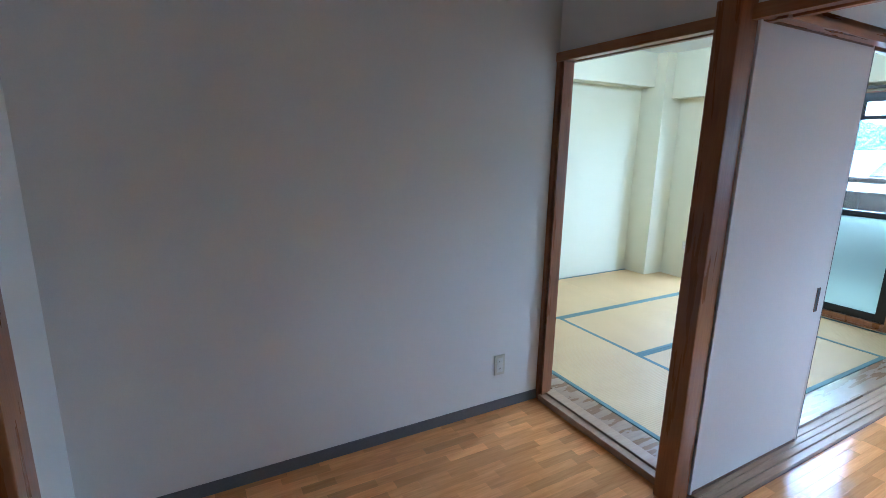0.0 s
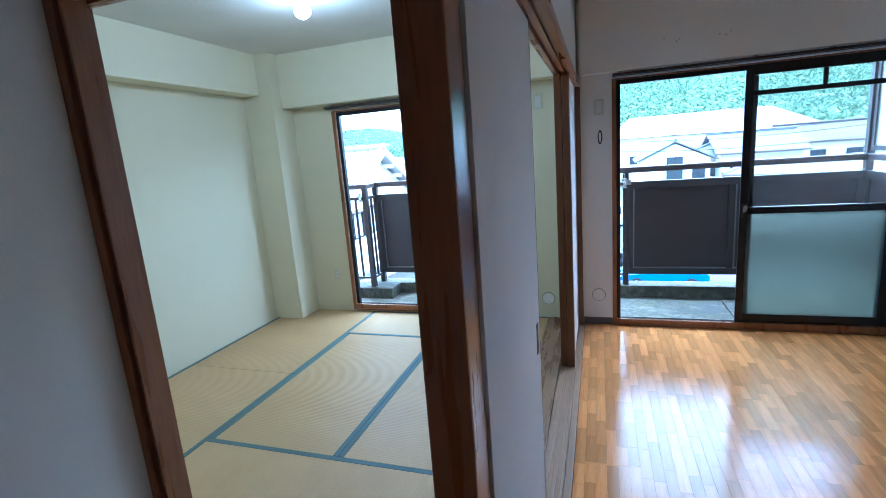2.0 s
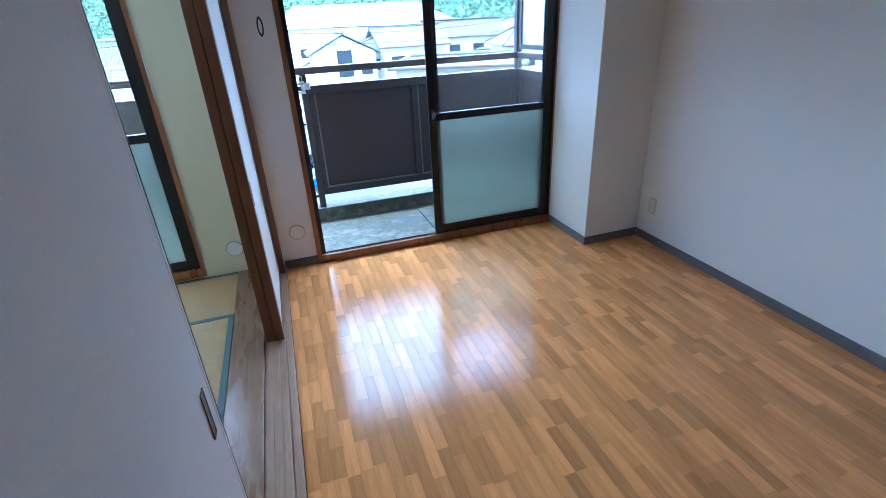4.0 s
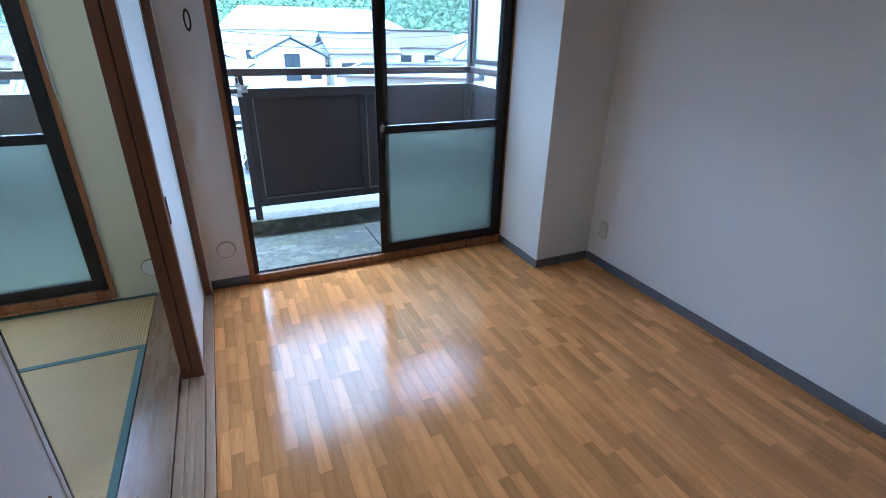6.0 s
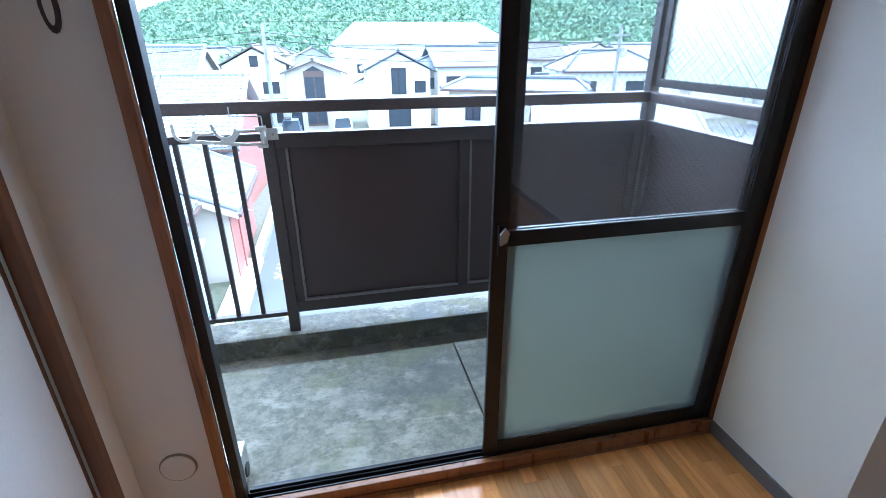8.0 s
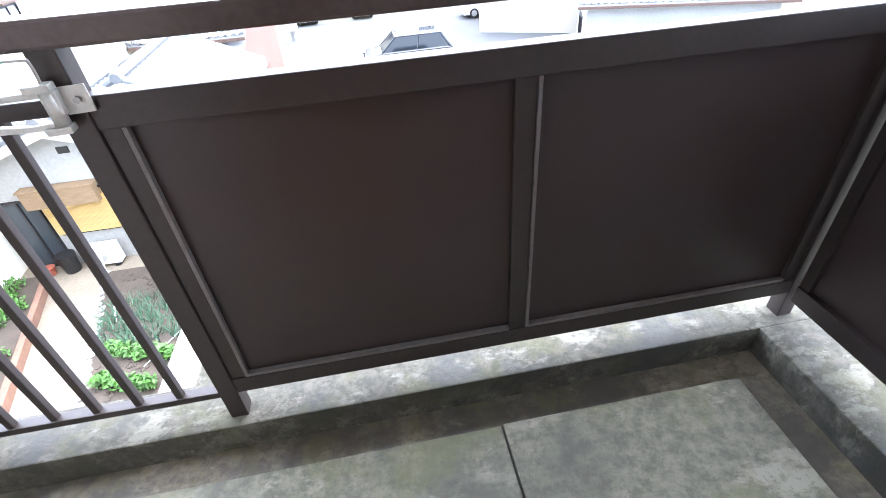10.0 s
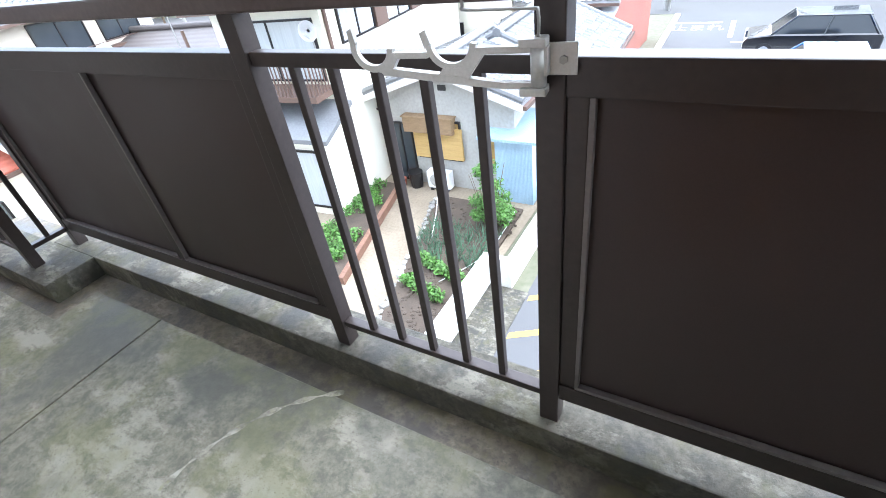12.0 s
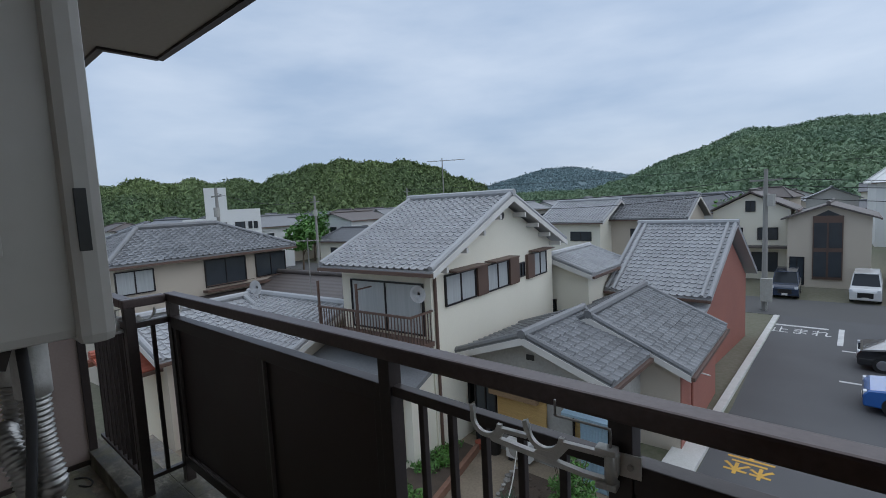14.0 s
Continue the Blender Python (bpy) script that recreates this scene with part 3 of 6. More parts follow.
def rail_post(x, y, z1=1.2):
    part("post", box(x - 0.028, x + 0.028, y - 0.028, y + 0.028, KZ - 0.01, z1, 0.003), ALU_OUT, rail)


def bars(axis, fixed, lo, hi, n, top=True):
    for i in range(1, n + 1):
        c = lo + (hi - lo) * i / (n + 1)
        b = (c - 0.011, c + 0.011, fixed - 0.011, fixed + 0.011) if axis == "x" else (fixed - 0.011, fixed + 0.011, c - 0.011, c + 0.011)
        part("bar", box(*b, 0.15, 1.075, 0.003), ALU_OUT, rail)
    for z0, z1 in ((0.13, 0.155), (1.065, 1.1)):
        b = (lo, hi, fixed - 0.018, fixed + 0.018) if axis == "x" else (fixed - 0.018, fixed + 0.018, lo, hi)
        part("crossbar", box(*b, z0, z1, 0.003), ALU_OUT, rail)


def panel_frame(lo, hi, mid, y=1.105):
    part("panel", box(lo + 0.02, hi - 0.02, y - 0.004, y + 0.004, 0.16, 1.06), PANEL, rail, "matt brown panel")
    for z0, z1 in ((1.03, 1.1), (0.15, 0.212)):
        part("frame_rail", box(lo, hi, y - 0.026, y + 0.026, z0, z1, 0.003), ALU_OUT, rail)
    for x0, x1 in ((lo, lo + 0.042), (hi - 0.042, hi), (mid - 0.027, mid + 0.027)):
        part("frame_stile", box(x0, x1, y - 0.02, y + 0.02, 0.212, 1.03, 0.003), ALU_OUT, rail)
    for x0, x1 in ((lo + 0.042, mid - 0.027), (mid + 0.027, hi - 0.042)):
        part("bead", box(x0, x1, y - 0.024, y - 0.006, 0.212, 0.224, 0.002), BEAD, rail)
        part("bead", box(x0, x0 + 0.011, y - 0.024, y - 0.006, 0.224, 1.03, 0.002), BEAD, rail)


Y1 = 1.105
for px in (-0.418, 0.385):
    rail_post(px, Y1)
rail_post(2.36, Y1, 2.6)
rail_post(-2.4, Y1)
rail_post(-2.42, 0.875)
part("top_rail", box(-2.435, 2.39, Y1 - 0.034, Y1 + 0.034, 1.19, 1.245, 0.008), RAILTOP, rail, "paler flat top rail")
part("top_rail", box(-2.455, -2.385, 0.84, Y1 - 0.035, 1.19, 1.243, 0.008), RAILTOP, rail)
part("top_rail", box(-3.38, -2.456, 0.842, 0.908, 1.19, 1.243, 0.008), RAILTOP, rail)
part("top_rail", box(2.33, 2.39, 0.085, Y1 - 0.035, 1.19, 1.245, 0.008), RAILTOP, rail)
bars("x", Y1, -0.39, 0.357, 5)
bars("x", 0.875, -3.36, -2.448, 8)
bars("y", -2.41, 0.903, 1.077, 1)
panel_frame(0.414, 2.332, 1.33)
panel_frame(-2.372, -0.446, -1.3)
part("panel", box(2.356, 2.364, 0.1, 1.05, 0.16, 1.06), PANEL, rail)
part("panel_frame", boxes((2.334, 2.386, 0.085, 1.06, 1.03, 1.1), (2.334, 2.386, 0.085, 1.06, 0.13, 0.2), (2.34, 2.38, 0.085, 0.13, 0.2, 1.03), (2.34, 2.38, 1.02, 1.06, 0.2, 1.03), bevel=0.003), ALU_OUT, rail)

screen = empty("side_screen", label="frosted wired glass wind screen above the railing", category="screen", kind="structure")
part("frame", boxes((2.345, 2.375, 0.09, 1.06, 1.27, 1.31), (2.345, 2.375, 0.09, 1.06, 2.05, 2.09), (2.345, 2.375, 0.09, 0.13, 1.31, 2.05), (2.345, 2.375, 1.02, 1.06, 1.31, 2.05), bevel=0.003), ALU_OUT, screen)
wired = part("pane", box(2.357, 2.363, 0.13, 1.02, 1.31, 2.05), FROST, screen, "frosted wired glass pane")
wired.visible_shadow = False
mesh_ = pane_wires(bmesh.new(), 0.13, 1.02, 0.0, 1.31, 2.05)
mesh_.transform(Matrix(((0, -1, 0, 2.354), (1, 0, 0, 0), (0, 0, 1, 0), (0, 0, 0, 1))))
part("wire_mesh", mesh_, WIRE, wired)

parti = empty("partition_board", label="pinkish beige escape partition in a brown frame", category="partition", kind="structure")
part("board", boxes((-3.425, -3.415, 0.1, 0.8, -0.03, 0.985), (-3.425, -3.415, 0.1, 0.8, 1.045, 2.0)), PARTITION, parti)
part("frame", boxes((-3.44, -3.4, 0.79, 0.84, KZ, 2.06), (-3.44, -3.4, 0.085, 0.125, BZ, 2.06), (-3.435, -3.402, 0.125, 0.79, 0.98, 1.05), (-3.435, -3.402, 0.125, 0.79, BZ, -0.03), (-3.435, -3.402, 0.125, 0.79, 2.0, 2.055), bevel=0.003), ALU_OUT, parti)


def pole_holder(name, at, turn, label):
    """A folding arm with two cradles for laundry poles, on a bracket."""
    h = empty(name, at, turn, label=label, category="pole holder", group="laundry pole holders")

    def arc(cx, cz, r, a0, a1, n=10):
        return [(cx + r * math.cos(radians(a0 + (a1 - a0) * i / n)), cz + r * math.sin(radians(a0 + (a1 - a0) * i / n))) for i in range(n + 1)]
    # cradles, strips and webs of the arm, which leave two slots open
    pieces = [arc(-0.352, 0.036, 0.038, -5, -190, 14) + arc(-0.352, 0.036, 0.052, -190, -5, 14), arc(-0.17, 0.042, 0.042, -5, -172, 14) + arc(-0.17, 0.042, 0.055, -172, -5, 14),
              [(-0.388, 0.045), (-0.392, 0.075), (-0.404, 0.07), (-0.402, 0.04)], [(-0.212, 0.04), (-0.22, 0.066), (-0.234, 0.06), (-0.226, 0.03)],
              [(0.0, 0.03), (-0.118, 0.03), (-0.112, 0.017), (0.0, 0.017)], [(-0.112, 0.03), (-0.098, 0.02), (-0.136, -0.028), (-0.13, -0.046), (-0.21, -0.03), (-0.19, -0.008), (-0.15, -0.008), (-0.125, 0.014)],
              [(-0.222, 0.024), (-0.306, 0.024), (-0.306, 0.012), (-0.222, 0.012)], [(-0.3, 0.024), (-0.29, 0.014), (-0.306, -0.008), (-0.3, -0.024), (-0.345, -0.014), (-0.32, 0.0), (-0.31, 0.012)],
              [(-0.34, -0.012), (-0.31, -0.008), (-0.2, -0.02), (-0.06, -0.038), (0.0, -0.038), (0.0, -0.05), (-0.06, -0.05), (-0.12, -0.045), (-0.33, -0.022)]]
    bm = bmesh.new()
    for k, pts in enumerate(pieces):
        half = 0.006 + 0.0003 * k
        front_, rear = [bm.verts.new((p[0], -half, p[1])) for p in pts], [bm.verts.new((p[0], half, p[1])) for p in pts]
        for q in range(len(pts)):
            w_ = (q + 1) % len(pts)
            bm.faces.new((front_[q], front_[w_], rear[w_], rear[q]))
        bm.faces.new(front_[::-1])
        bm.faces.new(rear)
    bmesh.ops.recalc_face_normals(bm, faces=bm.faces)
    part("arm", bm, CASTALU, h, "cast aluminium arm with two pole cradles")
    part("hinge", rod((0.005, 0, -0.045), (0.005, 0, 0.03), 0.016), CASTALU, h, smooth=True)
    for z in (0.028, -0.062):
        part("collar", box(-0.03, 0.022, -0.018, 0.018, z, z + 0.016, 0.003), CASTALU, h)
    part("bracket", boxes((0.018, 0.075, 0.012, 0.018, -0.03, 0.03), (0.016, 0.024, -0.01, 0.018, -0.025, 0.028), bevel=0.002), CASTALU, h)
    part("bolt", rod((0.05, 0.012, 0.0), (0.05, 0.004, 0.0), 0.008, n=6), STEEL, h)
    part("stay_wire", tube([(0.005, 0, 0.04), (0.005, 0, 0.085), (-0.01, 0, 0.092), (-0.13, 0, 0.096), (-0.138, 0, 0.104), (-0.138, 0, 0.14)], 0.0035, 6), STEEL, h)
    h.scale = (0.9, 0.9, 0.9)
    return h


pole_holder("pole_holder", (0.37, 1.05, 1.1), 6, "grey cast aluminium laundry pole holder on the railing post")
pole_holder("pole_holder", (-2.46, 0.825, 1.1), -88, "grey cast aluminium laundry pole holder folded in the corner")

# water heater with its pipes
heater = empty("water_heater", (-0.16, 0.058, 1.57), label="ivory enamelled gas water heater on the outer wall", category="water heater")
part("body", box(-0.29, 0.275, 0.0, 0.13, 0.0, 0.95, 0.012), HEATER, heater)
part("front_cover", box(-0.3, 0.288, 0.118, 0.156, -0.008, 0.955, 0.012), HEATER, heater)
part("side_rib", boxes((0.274, 0.279, 0.03, 0.036, 0.12, 0.95), (0.274, 0.279, 0.06, 0.066, 0.1, 0.95), bevel=0.002), HEATER, heater)
part("vent_slot", box(0.2875, 0.2895, 0.128, 0.14, 0.1, 0.17, 0.0005), BLACKPULL, heater)
part("bracket", prism([(0.0, 0.0), (0.07, 0.0), (0.06, -0.03), (0.03, -0.02), (0.012, -0.04)], "x", 0.2, 0.225), ALU_OUT, heater, "dark steel fixing bracket")
pipes = empty("heater_pipes", (-0.1, 0.12, 1.2), label="corrugated steel water pipes below the heater", category="pipes")


def pp(name, pts, r, mat, ribs=0.0, label="", n=10):
    o = Vector((-0.1, 0.16, 1.2))
    return part(name, tube([Vector(p) - o for p in pts], r, n, ribs), mat, pipes, label)


pp("hose", [(-0.03, 0.19, 1.5), (-0.03, 0.19, 1.42), (-0.02, 0.195, 1.36), (-0.045, 0.19, 1.33), (-0.03, 0.2, 1.28), (-0.035, 0.175, 1.23), (-0.05, 0.14, 1.197)], 0.0165, STEEL, 0.0022, "shiny corrugated steel hose")
pp("hose", [(-0.12, 0.18, 1.5), (-0.12, 0.18, 1.4), (-0.09, 0.185, 1.34), (-0.05, 0.18, 1.34), (-0.04, 0.17, 1.38), (-0.08, 0.16, 1.42), (-0.14, 0.17, 1.4)], 0.0155, STEEL, 0.002, "shiny corrugated steel hose")
pp("wrapped_pipe", [(-0.2, 0.19, 1.5), (-0.2, 0.19, 1.4), (-0.19, 0.19, 1.3)], 0.021, INSUL, 0.002, "yellowed ribbed pipe cover")
pp("straight_pipe", [(-0.15, 0.2, 1.55), (-0.15, 0.2, 1.1)], 0.009, PLASTIC, 0, "thin grey pipe")
pp("cable", [(0.0, 0.18, 1.55), (0.0, 0.18, 1.45), (-0.02, 0.165, 1.3), (-0.045, 0.145, 1.197)], 0.006, RUBBER, 0, "black cable")
pp("stub", [(-0.03, 0.19, 1.575), (-0.03, 0.19, 1.48)], 0.02, CASTALU, 0, "cast pipe union")
pp("stub", [(-0.12, 0.18, 1.575), (-0.12, 0.18, 1.48)], 0.02, CASTALU)
pp("tee", [(0.0, 0.13, 1.22), (0.02, 0.19, 1.247), (0.035, 0.215, 1.264)], 0.02, RUBBER, 0, "black lagged valve body")
pp("stem", [(0.035, 0.215, 1.255), (0.05, 0.25, 1.278)], 0.009, RUBBER)
bm = bmesh.new()
for k in range(5):
    a = 2 * math.pi * k / 5
    bmesh.ops.create_uvsphere(bm, u_segments=10, v_segments=6, radius=0.01, matrix=Matrix.Translation((0.021 * math.cos(a), 0.021 * math.sin(a), 0)) @ Matrix.Diagonal((1, 1, 0.75, 1)))
    bm_rod(bm, (0.022 * math.cos(a), 0.022 * math.sin(a), 0), (0.022 * math.cos(a + 1.2566), 0.022 * math.sin(a + 1.2566), 0), 0.0055, n=6)
    bm_rod(bm, (0, 0, 0), (0.02 * math.cos(a), 0.02 * math.sin(a), 0), 0.004, n=6)
bm_rod(bm, (0, 0, -0.01), (0, 0, 0.01), 0.009)
bm.transform(Matrix.Translation((0.152, 0.095, 0.08)) @ Vector((0.35, 0.9, 0.3)).to_track_quat("Z", "Y").to_matrix().to_4x4())
part("valve_wheel", bm, VALVE, pipes, "faded pink-red valve wheel")
elbow = empty("duct_elbow", (-0.066, 0.125, 1.115), label="white segmented duct elbow holding pipes", category="duct elbow")
bm = bmesh.new()
rings = []
for i in range(16):  # gored bend from the wall upwards
    a = radians(90 * i / 15)
    c = Vector((0, -0.055 + 0.06 * math.sin(a), -0.04 + 0.13 * (1 - math.cos(a))))
    up = Vector((0, math.cos(a), math.sin(a)))
    r = 0.069 if i % 5 == 0 else 0.0655
    u = Vector((1, 0, 0))
    v = up.cross(u)
    rings.append([bm.verts.new(c + r * (u * math.cos(2 * math.pi * k / 40) + v * math.sin(2 * math.pi * k / 40))) for k in range(40)])
for a, b in zip(rings, rings[1:]):
    for k in range(40):
        bm.faces.new((a[k], a[(k + 1) % 40], b[(k + 1) % 40], b[k]))
bmesh.ops.recalc_face_normals(bm, faces=bm.faces)
bmesh.ops.solidify(bm, geom=list(bm.faces), thickness=0.003)
part("gored_bend", bm, ELBOW, elbow)
part("foam_fill", rod((0.0, 0.004, 0.076), (0.0, 0.005, 0.086), 0.056, 0.0585, n=28), KERB, elbow, "grey sealing compound")

# balcony odds
structure("tatami_sill_flashing", box(-2.2, -0.5, 0.056, 0.085, 0.03, 0.075, 0.003), ALU_OUT, "dark aluminium outer sill of the tatami window", "sill")
drain = empty("drain_box", (0.2, 0.21, BZ), label="small grey plastic box with a dark outlet on the balcony floor", category="drain box")
part("body", box(-0.05, 0.05, -0.06, 0.06, 0, 0.14, 0.008), CASTALU, drain)
part("outlet", rod((0.05, 0.0, 0.05), (0.056, 0.0, 0.05), 0.028), BLACKPULL, drain)
rag = tagged(part("cable_scrap", tube([(-3.25, 0.66, BZ + 0.006), (-3.2, 0.71, BZ + 0.008), (-3.1, 0.73, BZ + 0.006), (-3.05, 0.7, BZ + 0.006), (-3.12, 0.66, BZ + 0.006)], 0.006, 6), RUBBER), "scrap of black cable on the balcony floor", "cable")

arc = bmesh.new()
ring = []
for k in range(28):
    a = radians(119.7 + 58.7 * k / 27)
    wv = 0.008 + 0.006 * math.sin(k * 1.3)
    ring.append([arc.verts.new((-0.020 + q * math.cos(a), 0.373 + q * math.sin(a), BZ + 0.0012)) for q in (0.660 - wv, 0.660 + wv)])
for p, q in zip(ring, ring[1:]):
    arc.faces.new((p[0], q[0], q[1], p[1]))
structure("lime_stain", arc, LIME, "pale curved lime stain on the balcony concrete", "stain")

# ---------------------------------------------------------------- fittings in the rooms
bulb = empty("ceiling_bulb", (-1.485, -1.44, 2.5), label="lit round bulb in a bare ceiling socket", category="ceiling light")
part("rose", rod((0, 0, 0), (0, 0, -0.02), 0.05, 0.045, 20), PLASTIC, bulb)
part("socket", rod((0, 0, -0.02), (0, 0, -0.07), 0.024, 0.022, 16), PLASTIC, bulb)
bm = bmesh.new()
bmesh.ops.create_uvsphere(bm, u_segments=20, v_segments=12, radius=0.048, matrix=Matrix.Translation((0, 0, -0.112)))
part("globe", bm, BULB, bulb, smooth=True)


def wall_plate(name, at, turn, w, h, holes, label, category):
    p = empty(name, at, turn, label=label, category=category)
    part("plate", box(-w / 2, w / 2, -0.009, 0, -h / 2, h / 2, 0.003), PLASTIC, p)
    part("insert", box(-w * 0.28, w * 0.28, -0.0105, -0.009, -h * 0.36, h * 0.36, 0.0005), CEIL, p)
    for dx, dz in holes:
        part("slot", boxes((dx - 0.006, dx - 0.004, -0.0112, -0.0102, dz - 0.004, dz + 0.004), (dx + 0.004, dx + 0.006, -0.0112, -0.0102, dz - 0.004, dz + 0.004)), BLACKPULL, p)
    return p


wall_plate("wall_outlet", (GREY_X, -3.45, 0.28), 90, 0.07, 0.12, [(0, 0.022), (0, -0.022)], "ivory double wall socket on the shaded wall", "wall socket")
wall_plate("wall_outlet", (RIGHT_X, -0.66, 0.275), -90, 0.07, 0.12, [(0, 0.0)], "ivory wall socket near the column", "wall socket")
wall_plate("wall_outlet", (-2.36, 0.0, 0.42), 0, 0.06, 0.1, [(0, 0.0)], "ivory wall socket in the tatami room", "wall socket")
wall_plate("cover_plate", (0.135, 0.0, 1.78), 0, 0.075, 0.12, [], "ivory blank cover plate high on the wall", "cover plate")
wall_plate("cover_plate", (-0.33, 0.0, 1.87), 0, 0.075, 0.12, [], "ivory blank cover plate in the tatami room", "cover plate")
hook = empty("tieback_hook", (0.142, 0, 1.55), label="small dark oval curtain tie-back plate", category="hook")
bm = bmesh.new()
n = 20
for a, b, y0, y1 in ((0.018, 0.046, -0.006, 0.0),):
    outer = [(a * math.cos(2 * math.pi * k / n), b * math.sin(2 * math.pi * k / n) + 0.008 * math.sin(2 * math.pi * k / n)) for k in range(n)]
    bm = prism(outer, "y", y0, y1)
part("plate", bm, ALU_OUT, hook)
part("inset", prism([(0.5 * p[0], 0.72 * p[1]) for p in outer], "y", -0.0075, -0.0062), WALLPAPER, hook)


def vent(at, label):
    v = empty("air_vent_cap", at, label=label, category="vent cap", group="round vent caps")
    part("rim", rod((0, 0, 0), (0, -0.006, 0), 0.055, 0.053, 32), CAPRIM, v)
    part("cap", rod((0, -0.006, 0), (0, -0.009, 0), 0.05, 0.048, 32), WALLPAPER, v)


vent((0.122, 0, 0.258), "round white blind cap on the wall")
vent((-0.294, 0, 0.216), "round ivory blind cap in the tatami room")


def curtain_rail(name, x0, x1, z, y, label):
    r = empty(name, label=label, category="curtain rail")
    part("track", boxes((x0, x1, y - 0.012, y + 0.012, z, z + 0.018), (x0, x1, y - 0.045, y - 0.025, z + 0.004, z + 0.02), bevel=0.002), ALU_OUT, r)
    for k in range(5):
        cx = x0 + 0.05 + (x1 - x0 - 0.1) * k / 4
        part("bracket", box(cx - 0.012, cx + 0.012, y - 0.045, y + 0.03, z + 0.018, z + 0.03, 0.002), STEEL, r)


curtain_rail("curtain_rail", 0.235, 2.09, 1.985, -0.035, "dark double curtain rail above the window")
curtain_rail("curtain_rail", -2.25, -0.42, 1.99, -0.035, "dark double curtain rail in the tatami room")
holes = [(0.58, 2.2), (0.66, 2.17), (0.68, 2.18), (0.93, 2.18), (0.97, 2.17), (1.0, 2.19)]
marks = empty("screw_holes", (0.8, -0.1, 2.18), label="small dark screw holes in the white wallpaper", category="screw holes")
for hx, hz in holes:
    part("hole", rod((hx - 0.8, 0.0, hz - 2.18), (hx - 0.8, -0.0015, hz - 2.18), 0.004, n=8), BLACKPULL, marks)

# ---------------------------------------------------------------- flooring strips
random.seed(5)
flooring = empty("flooring", label="glossy orange oak strip flooring", category="floor", kind="structure")
W, GAP = 0.05, 0.0004
lengths = (0.15, 0.22, 0.3)
shared = {}
for L in lengths:
    shared[L] = mesh_of(box(-W / 2 + GAP / 2, W / 2 - GAP / 2, 0, -L + GAP, -0.012, 0.0, 0.0003), "strip", FLOORWOOD)
rest = bmesh.new()
x = 0.006 + W / 2
near = []
while x < RIGHT_X + 0.02:
    y = -0.005 - random.choice((0, 0.09, 0.18, 0.24))
    first = -0.005 - y
    if first > 0.02:
        bm_box(rest, x - W / 2 + GAP / 2, x + W / 2 - GAP / 2, y + GAP, -0.005, -0.012, 0.0)
    while y > -7.2:
        L = random.choice(lengths)
        if len(near) < 300 and y > -3.0:
            near.append((x, y, L))
        else:
            bm_box(rest, x - W / 2 + GAP / 2, x + W / 2 - GAP / 2, y - L + GAP, y, -0.012, 0.0)
        y -= L
    x += W
x = 0.006 - W / 2
while x > -1.12:
    y = -3.13 - random.choice((0.05, 0.1, 0.2))
    bm_box(rest, x - W / 2 + GAP / 2, x + W / 2 - GAP / 2, y + GAP, -3.13, -0.012, 0.0)
    while y > -7.2:
        L = random.choice(lengths)
        bm_box(rest, x - W / 2 + GAP / 2, x + W / 2 - GAP / 2, y - L + GAP, y, -0.012, 0.0)
        y -= L
    x -= W
for x, y, L in near:
    ob = new("floor_strip", shared[L])
    ob.parent, ob.location = flooring, (x, y, 0)
tagged(part("floor_strips_rest", rest, FLOORWOOD, flooring), kind="stuff")


# ---------------------------------------------------------------- outside: materials
GZ = -5.7
STUCCO = material("cream_stucco", (0.82, 0.78, 0.66), (0.75, 0.71, 0.59), rough=0.9, fine=30, broad=0.4, bump=0.3)
STUCCO2 = material("beige_stucco", (0.58, 0.51, 0.42), (0.5, 0.44, 0.36), rough=0.9, fine=30, broad=0.4, bump=0.3)
GREYWALL = material("grey_cement_render", (0.45, 0.44, 0.41), (0.33, 0.32, 0.29), rough=0.9, fine=12, broad=0.7, bump=0.3)
WHITEWALL = material("white_render", (0.75, 0.75, 0.73), (0.66, 0.66, 0.64), rough=0.85, fine=20, broad=0.3)
PINKWALL = material("terracotta_painted_metal", (0.37, 0.15, 0.11), (0.28, 0.11, 0.085), rough=0.7, fine=20, broad=0.5, waves=5, wave_axis="Y", wave_bump=0.4)
KAWARA = material("silver_grey_roof_tile", (0.38, 0.385, 0.39), (0.3, 0.303, 0.31), rough=0.42, fine=18, broad=0.5, bump=0.2, vary=0.1)
KAWARA_D = material("dark_grey_roof_tile", (0.23, 0.235, 0.24), (0.15, 0.154, 0.16), rough=0.5, fine=18, broad=0.6, bump=0.25, vary=0.2)
ROOFBROWN = material("brown_slate_roof", (0.13, 0.11, 0.1), (0.085, 0.072, 0.066), rough=0.6, fine=16, broad=1, waves=3.3, wave_axis="Z", wave_bump=1.0)
ROOFRED = material("red_roof_tile", (0.42, 0.12, 0.07), (0.3, 0.08, 0.05), rough=0.6, fine=16, waves=4, wave_axis="Z", wave_bump=1.0)
ROOFGREY = material("far_grey_roof", (0.2, 0.205, 0.215), (0.13, 0.133, 0.14), rough=0.55, fine=8, broad=0.7, waves=3.6, wave_axis="Z", wave_bump=1.0, vary=0.3)
SHEET = material("blue_corrugated_sheet", (0.36, 0.5, 0.6), (0.28, 0.39, 0.47), rough=0.5, fine=20, waves=8, wave_axis="X", wave_bump=0.8)
WINGLASS = material("dark_window_glass", (0.05, 0.06, 0.07), (0.035, 0.042, 0.05), rough=0.12, bump=0.0)
